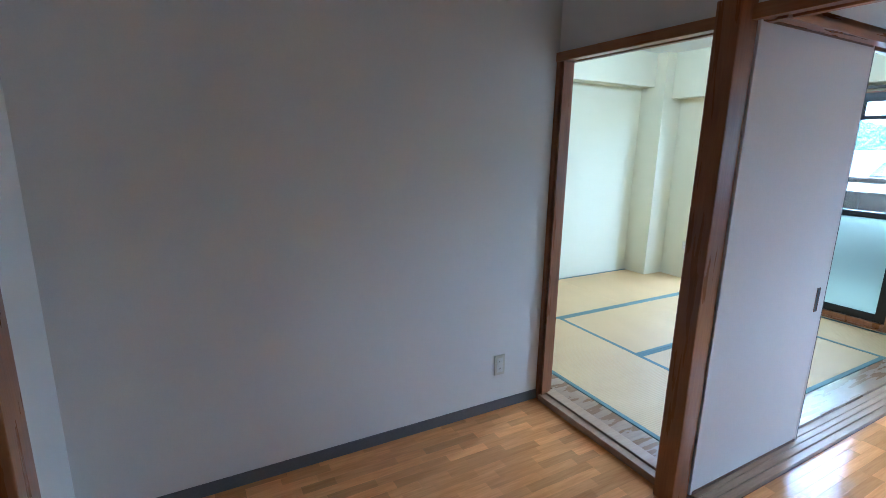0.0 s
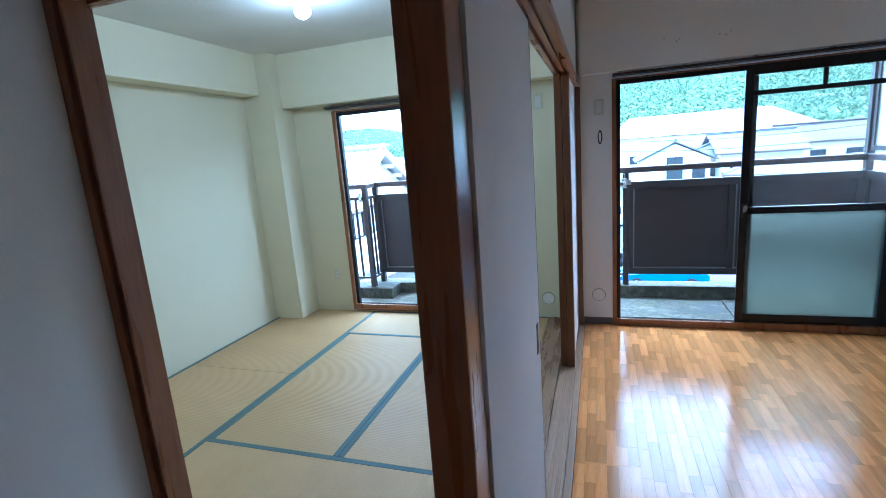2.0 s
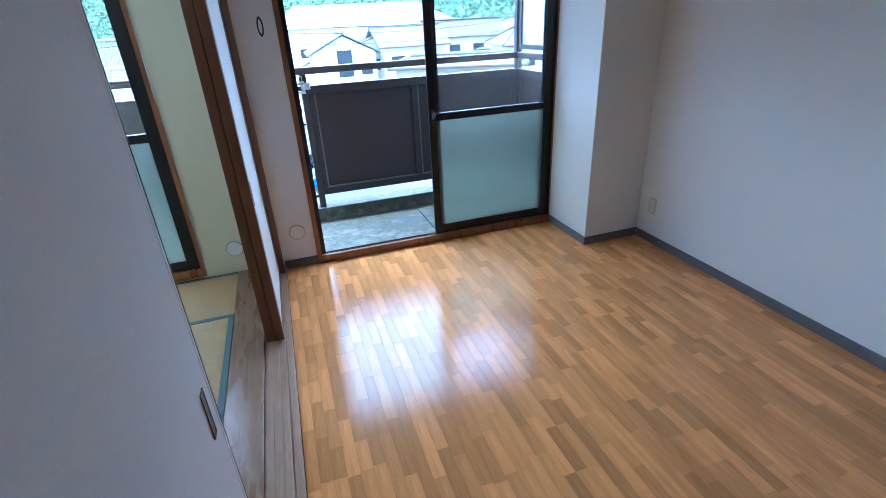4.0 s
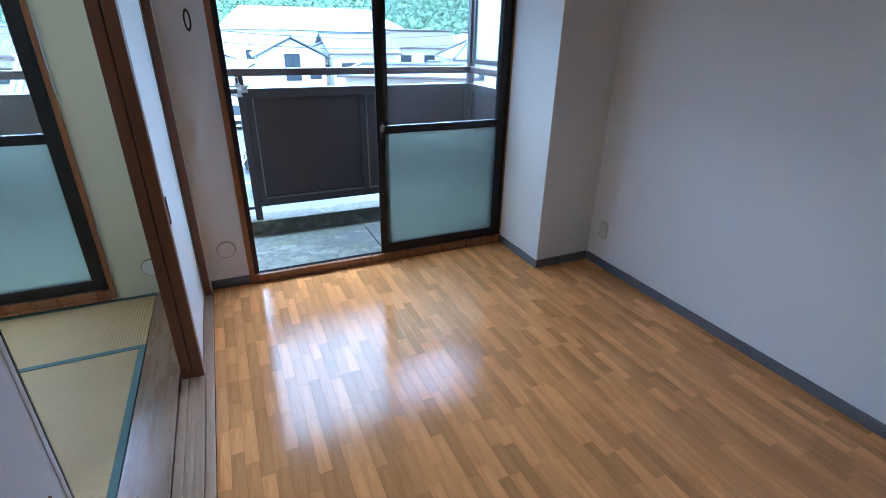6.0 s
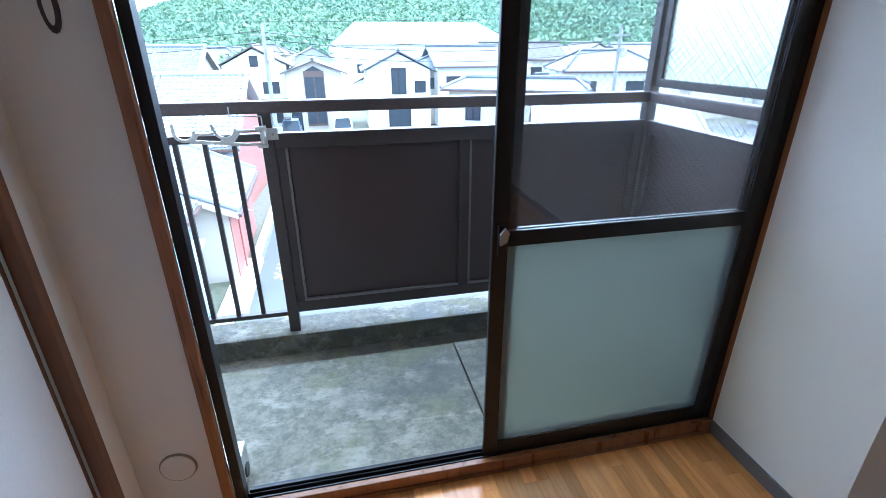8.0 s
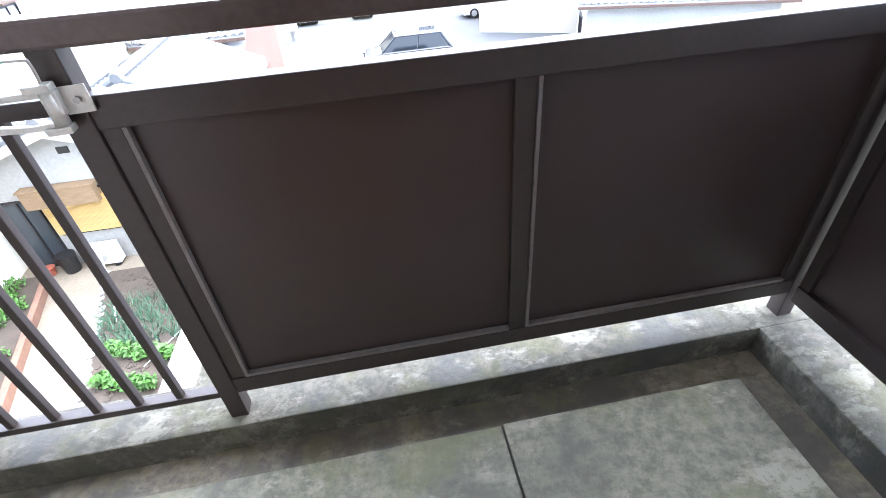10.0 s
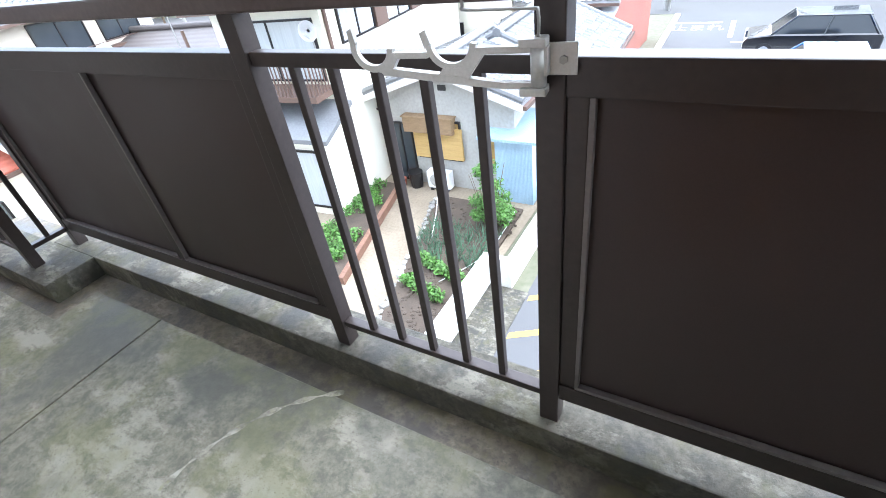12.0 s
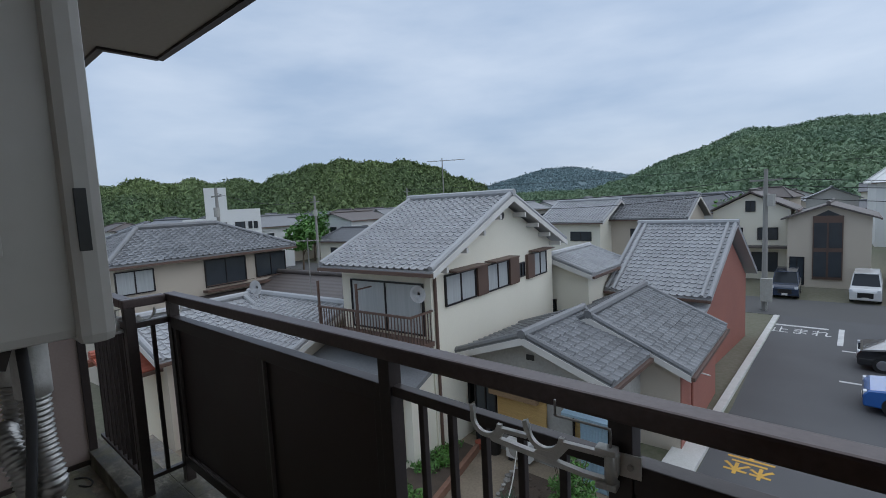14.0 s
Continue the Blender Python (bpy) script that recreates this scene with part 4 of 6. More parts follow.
CURTAIN = material("window_curtain_behind_glass", (0.5, 0.52, 0.52), (0.4, 0.42, 0.42), rough=0.2, fine=4, scale=(8, 8, 0.4), bump=0)
SHUTTER = material("brown_shutter_case", (0.13, 0.08, 0.06), (0.1, 0.06, 0.045), rough=0.5)
WHITEPAINT = material("white_barge_board", (0.72, 0.7, 0.66), rough=0.7)
ASPHALT = material("worn_asphalt", (0.12, 0.12, 0.122), (0.08, 0.08, 0.082), rough=0.85, fine=90, broad=0.35, bump=0.4)
ROAD = material("old_road_asphalt", (0.12, 0.118, 0.115), (0.085, 0.084, 0.082), rough=0.85, fine=80, broad=0.3, bump=0.4)
EARTH = material("town_ground", (0.2, 0.18, 0.14), (0.11, 0.12, 0.07), rough=0.95, fine=6, broad=0.08, bump=0.3)
EDGING = material("brown_brick_edging", (0.24, 0.13, 0.085), (0.15, 0.08, 0.055), rough=0.85, fine=25, broad=3)
TARP = material("blue_tarpaulin", (0.05, 0.22, 0.55), (0.04, 0.16, 0.42), rough=0.5, fine=12, broad=4, bump=0.5)
YLEAF = material("yellow_green_leaf", (0.42, 0.44, 0.05), (0.24, 0.3, 0.04), rough=0.55, fine=20, vary=0.3, bump=0)
SOIL = material("dark_garden_soil", (0.1, 0.075, 0.055), (0.055, 0.042, 0.032), rough=0.95, fine=30, broad=3, bump=1.0)
PATHMAT = material("pale_garden_path", (0.3, 0.245, 0.18), (0.19, 0.155, 0.11), rough=0.9, fine=16, broad=1.2, bump=0.5)
BLOCK = material("white_block_wall", (0.66, 0.65, 0.62), (0.52, 0.51, 0.47), rough=0.9, fine=25, broad=2)
STONE = material("garden_stone", (0.36, 0.34, 0.31), (0.22, 0.21, 0.19), rough=0.9, fine=20, vary=0.3)
LINEWHITE = material("white_road_paint", (0.7, 0.7, 0.68), (0.45, 0.45, 0.44), rough=0.8, fine=50, stain=0.3)
LINEYELLOW = material("yellow_road_paint", (0.72, 0.42, 0.06), (0.5, 0.3, 0.07), rough=0.8, fine=50, stain=0.3)
BAMBOO = material("bamboo_blind", (0.6, 0.4, 0.15), (0.48, 0.31, 0.11), rough=0.7, fine=20, scale=(1, 1, 20), waves=14, wave_axis="Z", wave_bump=0.7)
LEAF = material("bright_garden_leaf", (0.11, 0.25, 0.045), (0.05, 0.13, 0.022), rough=0.55, fine=20, vary=0.3, bump=0)
ONION = material("blue_green_onion_leaf", (0.12, 0.22, 0.13), (0.07, 0.15, 0.09), rough=0.5, fine=20, vary=0.25, bump=0)
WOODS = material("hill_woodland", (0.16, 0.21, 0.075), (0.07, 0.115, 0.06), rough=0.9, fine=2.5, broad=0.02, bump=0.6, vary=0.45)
# Haze of distance painted into both base colours: paler and bluer than WOODS.
WOODS_MID = material("hillside_woodland_hazed", (0.2, 0.27, 0.15), (0.11, 0.175, 0.12), rough=0.95, fine=2.0, broad=0.02, bump=0.6, vary=0.32)
WOODS_FAR = material("distant_woodland_hazed", (0.2, 0.27, 0.28), (0.16, 0.225, 0.24), rough=0.95, fine=1.0, broad=0.01, bump=0.4, vary=0.3)
WOODBOX = material("weathered_board", (0.3, 0.2, 0.11), (0.19, 0.12, 0.065), rough=0.8, fine=12, broad=2, scale=(2, 2, 14), bump=0.4)
BARK = material("tree_bark", (0.14, 0.1, 0.07), rough=0.9, fine=30, bump=0.6)
POLE = material("concrete_pole", (0.3, 0.29, 0.27), rough=0.85, fine=40)
CABLE = material("black_cable", (0.02, 0.02, 0.02), rough=0.6)
DISH = material("pale_dish", (0.62, 0.62, 0.62), rough=0.4)
TYRE = material("tyre_rubber", (0.02, 0.02, 0.02), rough=0.8)
CARGLASS = material("tinted_car_glass", (0.02, 0.024, 0.028), rough=0.06, bump=0)
CHROME = material("alloy_wheel", (0.5, 0.5, 0.52), rough=0.3, metal=0.9)
LAMPCLEAR = material("headlamp_lens", (0.75, 0.77, 0.8), rough=0.1, bump=0)


# ---------------------------------------------------------------- outside: builders
def tile_mesh(w=0.28, l=0.25):
    """One curved pantile: u across, v up the slope, with a front lip."""
    prof = [(0.0, 0.02), (0.16, 0.0), (0.5, -0.01), (0.72, 0.014), (0.86, 0.055), (1.0, 0.05), (1.06, 0.02)]
    return [(p * w, 0.0, h + 0.035) for p, h in prof], [(p * w, l * 1.12, h) for p, h in prof], [(p * w, 0.0, h) for p, h in prof]


def roof_tiles(name, corner, u, v, nu, nv, mat, parent, w=0.28, l=0.25, single=False, cut=0.0):
    """Rows of tiles on a slope from its eave corner; u and v are unit vectors along the eave and up the slope."""
    n = u.cross(v).normalized()
    m = Matrix((u, v, n)).transposed().to_4x4()
    m.translation = corner
    front, back_, lip = tile_mesh(w, l)
    k = len(front)
    faces = [(i, i + 1, k + i + 1, k + i) for i in range(k - 1)] + [(2 * k + i, 2 * k + i + 1, i + 1, i) for i in range(k - 1)]
    base = front + back_ + lip
    if single:
        me = bpy.data.meshes.new("tile")
        me.from_pydata(base, [], faces)
        me.materials.append(mat)
        for i in range(nu):
            for j in range(nv):
                ob = new("roof_tile", me)
                ob.parent = parent
                ob.matrix_basis = m @ Matrix.Translation((i * w, j * l, random.uniform(0, 0.004)))
        return None
    vs, fs = [], []
    for i in range(nu):
        for j in range(nv):
            if cut and not cut * (j + 0.5) * l < (i + 0.5) * w < nu * w - cut * (j + 0.5) * l:
                continue
            o = len(vs)
            dz = random.uniform(0, 0.006)
            vs += [tuple(m @ Vector((x + i * w, y + j * l, z + dz))) for x, y, z in base]
            fs += [tuple(o + q for q in f) for f in faces]
    me = bpy.data.meshes.new(name)
    me.from_pydata(vs, [], fs)
    me.materials.append(mat)
    ob = new(name, me)
    ob.parent = parent
    return tagged(ob, kind="stuff")


def face_window(parent, face, hw, hd, u, z, w, h, kind="window", mat=None):
    """A window, shutter or door on one outer face: 'e','w' at local x ends, 's','n' at local y ends."""
    def at(u0, u1, o0, o1, z0, z1):
        if face in "ew":
            s = 1 if face == "e" else -1
            return (*sorted((s * (hw + o0), s * (hw + o1))), u0, u1, z0, z1)
        s = 1 if face == "n" else -1
        return (u0, u1, *sorted((s * (hd + o0), s * (hd + o1))), z0, z1)
    a, b, c, d = u - w / 2, u + w / 2, z, z + h
    if kind == "shutter":
        return part("shutter_case", box(*at(a, b, 0.0, 0.12, c, d), 0.01), SHUTTER, parent)
    if kind == "awning":
        return part("awning", box(*at(a, b, 0.0, 0.45, c, c + 0.05), 0.01), SHUTTER, parent)
    f = 0.05
    wf = part("window" if kind == "window" else "door", boxes(at(a, a + f, 0.0, 0.07, c, d), at(b - f, b, 0.0, 0.07, c, d), at(a + f, b - f, 0.0, 0.07, c, c + f), at(a + f, b - f, 0.0, 0.07, d - f, d), at((a + b) / 2 - f / 2, (a + b) / 2 + f / 2, 0.0, 0.06, c + f, d - f)), ALU, parent)
    part("pane", box(*at(a + f, b - f, 0.005, 0.03, c + f, d - f)), mat or WINGLASS, wf)
    return wf


def house(name, at, turn, w, d, eave, rise, wall, roof, label, openings=(), over=0.45, tiles=0, hip=0.0, base=GZ, single=False, wall2=None, barge=True):
    """A house: ridge along local x, gables at its ends (or hips), walls, roof, openings."""
    h = empty(name, (at[0], at[1], base), turn, label=label, category="house")
    hw, hd = w / 2, d / 2
    if hip:
        part("wall", box(-hw, hw, -hd, hd, -0.3, eave), wall, h)
    else:
        part("wall", prism([(-hd, -0.3), (hd, -0.3), (hd, eave), (0, eave + rise * hd / (hd + over) if over else eave + rise), (-hd, eave)], "x", -hw, hw), wall, h)
    if wall2:
        part("side_cladding", box(hw, hw + 0.02, -hd, hd, -0.2, eave - 0.1), wall2, h)
    slope = math.hypot(hd + over, rise)
    th = 0.12
    r = bmesh.new()
    ex, ey = hw + over, hd + over
    e0 = eave - over * rise / (hd + over) * 0.0
    low = [(-ex, -ey, e0), (ex, -ey, e0), (ex, ey, e0), (-ex, ey, e0)]
    top = [(-ex + hip * (hd + over), 0, e0 + rise), (ex - hip * (hd + over), 0, e0 + rise)]
    vs = [r.verts.new(p) for p in low + top]
    us = [r.verts.new((p[0], p[1], p[2] - th)) for p in low + top]
    quads = [(0, 1, 5, 4), (2, 3, 4, 5), (1, 2, 5), (3, 0, 4)]
    for q in quads[:4 if hip else 2]:
        r.faces.new([vs[i] for i in q])
        r.faces.new([us[i] for i in q[::-1]])
    rims = [(0, 1), (1, 2), (2, 3), (3, 0)] if hip else [(0, 1), (1, 5), (5, 2), (2, 3), (3, 4), (4, 0)]
    for a, b in rims:
        r.faces.new((vs[a], us[a], us[b], vs[b]))
    bmesh.ops.recalc_face_normals(r, faces=r.faces)
    rf = part("roof", r, roof, h)
    part("ridge_cap", rod((top[0][0] - 0.05, 0, e0 + rise + 0.08), (top[1][0] + 0.05, 0, e0 + rise + 0.08), 0.13, n=8), roof, rf)
    if hip:
        for sx in (-1, 1):
            for s in (-1, 1):
                part("hip_cap", rod((sx * ex, s * ey, e0 + 0.06), (sx * (ex - hip * ey), 0, e0 + rise + 0.08), 0.1, n=8), roof, rf)
    if hip and tiles:
        for sx in (-1, 1):
            side = math.hypot(hip * ey, rise)
            roof_tiles("end_roof_tiles", Vector((sx * ex, sx * -ey, e0 + 0.015)), Vector((0, sx, 0)), Vector((-sx * hip * ey, 0, rise)).normalized(), int(2 * ey / 0.28), int(side / 0.25), roof, rf, cut=ey / side)
    if tiles:
        for s in ((-1, 1) if tiles == 2 else (-1,)):
            uu = Vector((1, 0, 0)) if s < 0 else Vector((-1, 0, 0))
            vv = Vector((0, -s * (hd + over), rise)).normalized()
            roof_tiles("roof_tiles", Vector((-ex if s < 0 else ex, s * ey, e0 + 0.015)), uu, vv, int(2 * ex / 0.28), int(slope / 0.25), roof, rf, single=single, cut=hip * ey / slope)
        if not hip:
            for sx in (-1, 1):
                for s in (-1, 1):
                    bm = rod((sx * (ex - 0.08), s * ey, e0 + 0.07), (sx * (ex - 0.08), 0, e0 + rise + 0.07), 0.09, n=8)
                    part("verge_tiles", bm, roof, rf)
                    if not barge:
                        part("inner_verge_tiles", rod((sx * (ex - 0.36), s * ey, e0 + 0.07), (sx * (ex - 0.36), 0, e0 + rise + 0.07), 0.08, n=8), roof, rf)
                        continue
                    part("barge_board", prism([(s * ey, e0 - 0.2), (s * ey, e0 - 0.02), (0, e0 + rise - 0.02), (0, e0 + rise - 0.22)], "x", sx * ex - 0.03, sx * ex + 0.03), WHITEPAINT, rf)
    gut = part("gutter", boxes((-ex, ex, -ey - 0.1, -ey, e0 - 0.16, e0 - 0.06)), SHUTTER, h)
    for o in openings:
        face_window(h, o[0], hw, hd, *o[1:])
    return h


def aerial(name, at, h, label):
    a = empty(name, at, 30, label=label, category="aerial")
    part("mast", rod((0, 0, 0), (0, 0, h), 0.02, n=6), POLE, a)
    part("boom", rod((-0.6, 0, h - 0.1), (0.9, 0, h - 0.1), 0.012, n=5), POLE, a)
    for k in range(6):
        part("element", rod((-0.5 + k * 0.24, -0.3, h - 0.1), (-0.5 + k * 0.24, 0.3, h - 0.1), 0.008, n=4), POLE, a)


def dish(at, turn, r=0.25):
    d_ = empty("satellite_dish", at, turn, label="pale round satellite dish on a bracket", category="satellite dish", group="satellite dishes")
    bm = bmesh.new()
    rings = [[bm.verts.new((q * r * math.cos(k * math.pi / 9), -0.25 * r * q * q, q * r * math.sin(k * math.pi / 9))) for k in range(18)] for q in (0.15, 0.4, 0.7, 1.0)]
    for a, b in zip(rings, rings[1:]):
        for k in range(18):
            bm.faces.new((a[k], a[(k + 1) % 18], b[(k + 1) % 18], b[k]))
    bm.faces.new(rings[0])
    bmesh.ops.solidify(bm, geom=list(bm.faces), thickness=0.012)
    part("reflector", bm, DISH, d_, smooth=True)
    part("feed_arm", rod((0, 0, -r * 0.8), (0, -r * 1.2, 0), 0.012, n=6), DISH, d_)
    part("bracket", rod((0, 0.05, 0), (0, 0.1, -0.45), 0.02, n=6), POLE, d_)


def car(at, turn, paint, l, w, h, label, hood=0.9, van=False):
    c = empty("parked_car", (at[0], at[1], GZ + 0.004), turn, label=label, category="car", group="parked cars")
    z0, belt = 0.22, h * 0.56
    x0, x1 = -l / 2, l / 2
    hd = hood
    prof = [(x0, z0), (x1, z0), (x1 + 0.02, belt * 0.75), (x1 - 0.12, belt * 0.93), (x1 - hd, belt * 1.04), (x0 + 0.1, belt * 1.06), (x0 - 0.02, belt * 0.9)]
    body = part("body", prism(prof, "y", -w / 2, w / 2, 0.05), paint, c, smooth=False)
    cab = bmesh.new()
    lowx, topx = (x0 + 0.06, x1 - hd + 0.02), (x0 + (0.2 if van else 0.55), x1 - hd - (0.35 if van else 0.75))
    vs = [cab.verts.new(p) for p in ((lowx[0], -w / 2 + 0.05, belt), (lowx[1], -w / 2 + 0.05, belt), (lowx[1], w / 2 - 0.05, belt), (lowx[0], w / 2 - 0.05, belt),
                                     (topx[0], -w / 2 + 0.17, h - 0.04), (topx[1], -w / 2 + 0.17, h - 0.04), (topx[1], w / 2 - 0.17, h - 0.04), (topx[0], w / 2 - 0.17, h - 0.04))]
    for f in ((0, 1, 5, 4), (1, 2, 6, 5), (2, 3, 7, 6), (3, 0, 4, 7), (4, 5, 6, 7)):
        cab.faces.new([vs[i] for i in f])
    part("glazing", cab, CARGLASS, c, "dark tinted glass")
    part("roof", box(topx[0] - 0.03, topx[1] + 0.03, -w / 2 + 0.15, w / 2 - 0.15, h - 0.05, h, 0.02), paint, c)
    for s in (-1, 1):
        for bx in (lowx[1], (lowx[0] + lowx[1]) / 2, lowx[0] + 0.1):
            tx = topx[0] + (bx - lowx[0]) / (lowx[1] - lowx[0]) * (topx[1] - topx[0])
            part("pillar", rod((bx, s * (w / 2 - 0.045), belt), (tx, s * (w / 2 - 0.165), h - 0.03), 0.035, n=6), paint, c)
        part("headlight", box(x1 - 0.16, x1 + 0.01, s * (w / 2 - 0.1) - 0.13, s * (w / 2 - 0.1) + 0.06, belt * 0.7, belt * 0.88, 0.02), LAMPCLEAR, c)
        for wx in (x0 + 0.75, x1 - 0.75):
            t = part("wheel", rod((wx, s * (w / 2 - 0.2), 0.31), (wx, s * (w / 2 + 0.012), 0.31), 0.31, n=20), TYRE, c)
            part("rim", rod((wx, s * (w / 2 + 0.01), 0.31), (wx, s * (w / 2 + 0.02), 0.31), 0.2, 0.17, n=12), CHROME, t)
    part("grille", box(x1 + 0.0, x1 + 0.025, -w * 0.25, w * 0.25, z0 + 0.16, belt * 0.7, 0.008), BLACKPULL, c)
    part("number_plate", box(x1 + 0.02, x1 + 0.035, -0.16, 0.16, z0 + 0.05, z0 + 0.2), WHITEPAINT, c)
    return c


def leaves(bm, centre, spread, n, size, up=0.5):
    """Many small bent leaves round a centre."""
    for _ in range(n):
        d = Vector((random.gauss(0, 1), random.gauss(0, 1), random.gauss(0, 1)))
        d = d.normalized() * (random.random() ** 0.45)
        p = Vector(centre) + Vector((d.x * spread[0], d.y * spread[1], d.z * spread[2]))
        q = Euler((random.uniform(-1, 1), random.uniform(-1, 1) - up * 0.3, random.uniform(0, 6.28))).to_matrix()
        s = size * random.uniform(0.6, 1.3)
        a, b, c, e = (bm.verts.new(p + q @ Vector(v)) for v in ((-s, 0, 0), (0, -s * 0.45, s * 0.15), (s, 0, -s * 0.1), (0, s * 0.45, s * 0.15)))
        bm.faces.new((a, b, e))
        bm.faces.new((b, c, e))


def tree(name, at, h, r, label, mat=None, n=900, size=0.12, base=GZ):
    t = empty(name, (at[0], at[1], base), label=label, category="tree")
    bm = rod((0, 0, 0), (0.05 * h, 0, h * 0.55), 0.05 * h * 0.45, 0.02 * h * 0.5, 8)
    for k in range(6):
        a = k * 1.05
        bm_rod(bm, (0.03 * h, 0, h * (0.3 + 0.04 * k)), (r * 0.7 * math.cos(a), r * 0.7 * math.sin(a), h * (0.62 + 0.05 * (k % 3))), 0.012 * h, 0.004 * h, 6)
    part("trunk", bm, BARK, t)
    bm = bmesh.new()
    for k in range(9):
        a, q = k * 2.4, 0.25 + 0.5 * random.random()
        leaves(bm, (r * q * math.cos(a), r * q * math.sin(a), h * (0.5 + 0.4 * random.random())), (r * 0.5, r * 0.5, h * 0.17), n // 9, size)
    part("crown", bm, mat or LEAF, t)
    return t


def clump_mesh(points, mat, name, parent=None):
    """Ragged crowns of trees seen from far off: a small lumpy core with many tufts standing out of it, all in one mesh."""
    proto = bmesh.new()
    bmesh.ops.create_icosphere(proto, subdivisions=1, radius=1.0)
    pv = np.array([v.co[:] for v in proto.verts])
    pf = np.array([[v.index for v in f.verts] for f in proto.faces])
    proto.free()
    rng = np.random.default_rng(11)
    vs, fs, o = [], [], 0
    tufts = 44
    for x, y, z, r in points:
        size = np.array([r * rng.uniform(0.8, 1.2), r * rng.uniform(0.8, 1.2), r * rng.uniform(0.75, 1.25)])
        v = pv * (0.82 + rng.uniform(-0.2, 0.12, len(pv)))[:, None] * size + (x, y, z)
        vs.append(v)
        fs.append(pf + o)
        o += len(pv)
        d = rng.normal(size=(tufts, 3))
        d[:, 2] = np.abs(d[:, 2]) * 1.1 - 0.35
        d /= np.linalg.norm(d, axis=1)[:, None]
        c = d * rng.uniform(0.72, 1.12, (tufts, 1)) * size + (x, y, z)
        e = rng.normal(size=(tufts, 3, 3)) * r * 0.2
        vs.append((c[:, None, :] + e).reshape(-1, 3))
        fs.append(np.arange(3 * tufts).reshape(-1, 3) + o)
        o += 3 * tufts
    me = bpy.data.meshes.new(name)
    me.from_pydata(np.concatenate(vs).tolist(), [], np.concatenate(fs).tolist())
    me.materials.append(mat)
    ob = new(name, me)
    ob.parent = parent
    return ob


# ---------------------------------------------------------------- outside: ground and roads
structure("ground", box(-2500, 2500, 2.0, 3500, GZ - 0.5, GZ - 0.02), EARTH, "town ground reaching the hills", "ground")
structure("ground_under_flats", box(-2500, 2500, -2500, 1.99, GZ - 0.5, GZ - 0.02), EARTH, "ground round the block of flats", "ground")
structure("parking_lot", prism([(-2.2, 3.0), (26, 3.0), (26, 33.0), (-2.7, 33.0), (-2.3, 18)], "z", GZ - 0.3, GZ), ASPHALT, "dark worn asphalt parking lot", "parking lot")
structure("road", box(-70, 70, 33.0, 38.2, GZ - 0.3, GZ - 0.004), ROAD, "grey asphalt street", "road")
structure("street_kerb", boxes((-3.1, -2.3, 11.5, 15.5, GZ - 0.1, GZ + 0.12), (-2.72, -2.45, 15.5, 32.5, GZ - 0.1, GZ + 0.12), bevel=0.02), BLOCK, "pale concrete kerb beside the parking lot", "kerb")
marks = empty("road_markings", (0, 0, GZ), label="white and yellow paint lines on the asphalt", category="road marking", kind="structure")
part("line", boxes((-2.7, -0.2, 30.6, 30.85, -0.05, 0.005)), LINEWHITE, marks)
for y0 in (31.0, 26.9, 22.6):
    part("line", box(0.2 if y0 > 30 else 0.4, 0.42 if y0 > 30 else 5.5, y0 - 3.2 if y0 > 30 else y0, y0 if y0 > 30 else y0 + 0.15, -0.05, 0.005), LINEWHITE, marks)
for k in range(5):
    y0 = 4.9 + k * 1.15
    part("stripe", prism([(-2.15, y0), (-1.2, y0 + 0.55), (-1.2, y0 + 0.72), (-2.15, y0 + 0.17)], "z", -0.05, 0.005), LINEYELLOW, marks)
part("line", box(-1.2, -1.05, 3.5, 11.5, -0.05, 0.005), LINEYELLOW, marks)


def ground_text(body, at, turn, size, mat, label, stretch=1.0):
    cu = bpy.data.curves.new("road_lettering", "FONT")
    cu.body, cu.size, cu.align_x, cu.align_y = body, size, "CENTER", "CENTER"
    cu.extrude = 0.003
    cu.materials.append(mat)
    ob = new("road_lettering", cu)
    ob.matrix_basis = pose(at[0], at[1], GZ + 0.004, 0, 0, turn) @ Matrix.Diagonal((1, stretch, 1, 1))
    return tagged(ob, label, "road marking", "", "structure")


ground_text("止まれ", (-1.3, 29.6), 0, 0.85, LINEWHITE, "white stop lettering painted on the asphalt", 1.5)
ground_text("禁", (-1.25, 14.5), 180, 1.25, LINEYELLOW, "yellow lettering painted on the asphalt", 1.2)
ground_text("止", (-1.1, 16.4), 180, 1.25, LINEYELLOW, "yellow lettering painted on the asphalt", 1.2)

# garden
structure("garden_yard", prism([(-16, 3.0), (-3.3, 3.0), (-3.2, 11.4), (-16, 11.4)], "z", GZ - 0.3, GZ - 0.006), PATHMAT, "pale trodden garden yard", "ground")
structure("garden_bed", prism([(-4.75, 5.2), (-6.15, 10.5), (-3.5, 10.5), (-3.35, 5.2)], "z", GZ - 0.2, GZ + 0.06), SOIL, "dark soil of a vegetable bed", "garden bed")
structure("garden_bed_left", prism([(-6.5, 6.2), (-7.7, 10.7), (-8.9, 10.7), (-8.1, 6.2)], "z", GZ - 0.2, GZ + 0.1), SOIL, "dark soil of a herb bed", "garden bed")
structure("bed_edging", prism([(-6.5, 6.2), (-6.36, 6.2), (-7.56, 10.7), (-7.7, 10.7)], "z", GZ - 0.1, GZ + 0.2), EDGING, "brown brick edging of the herb bed", "edging")
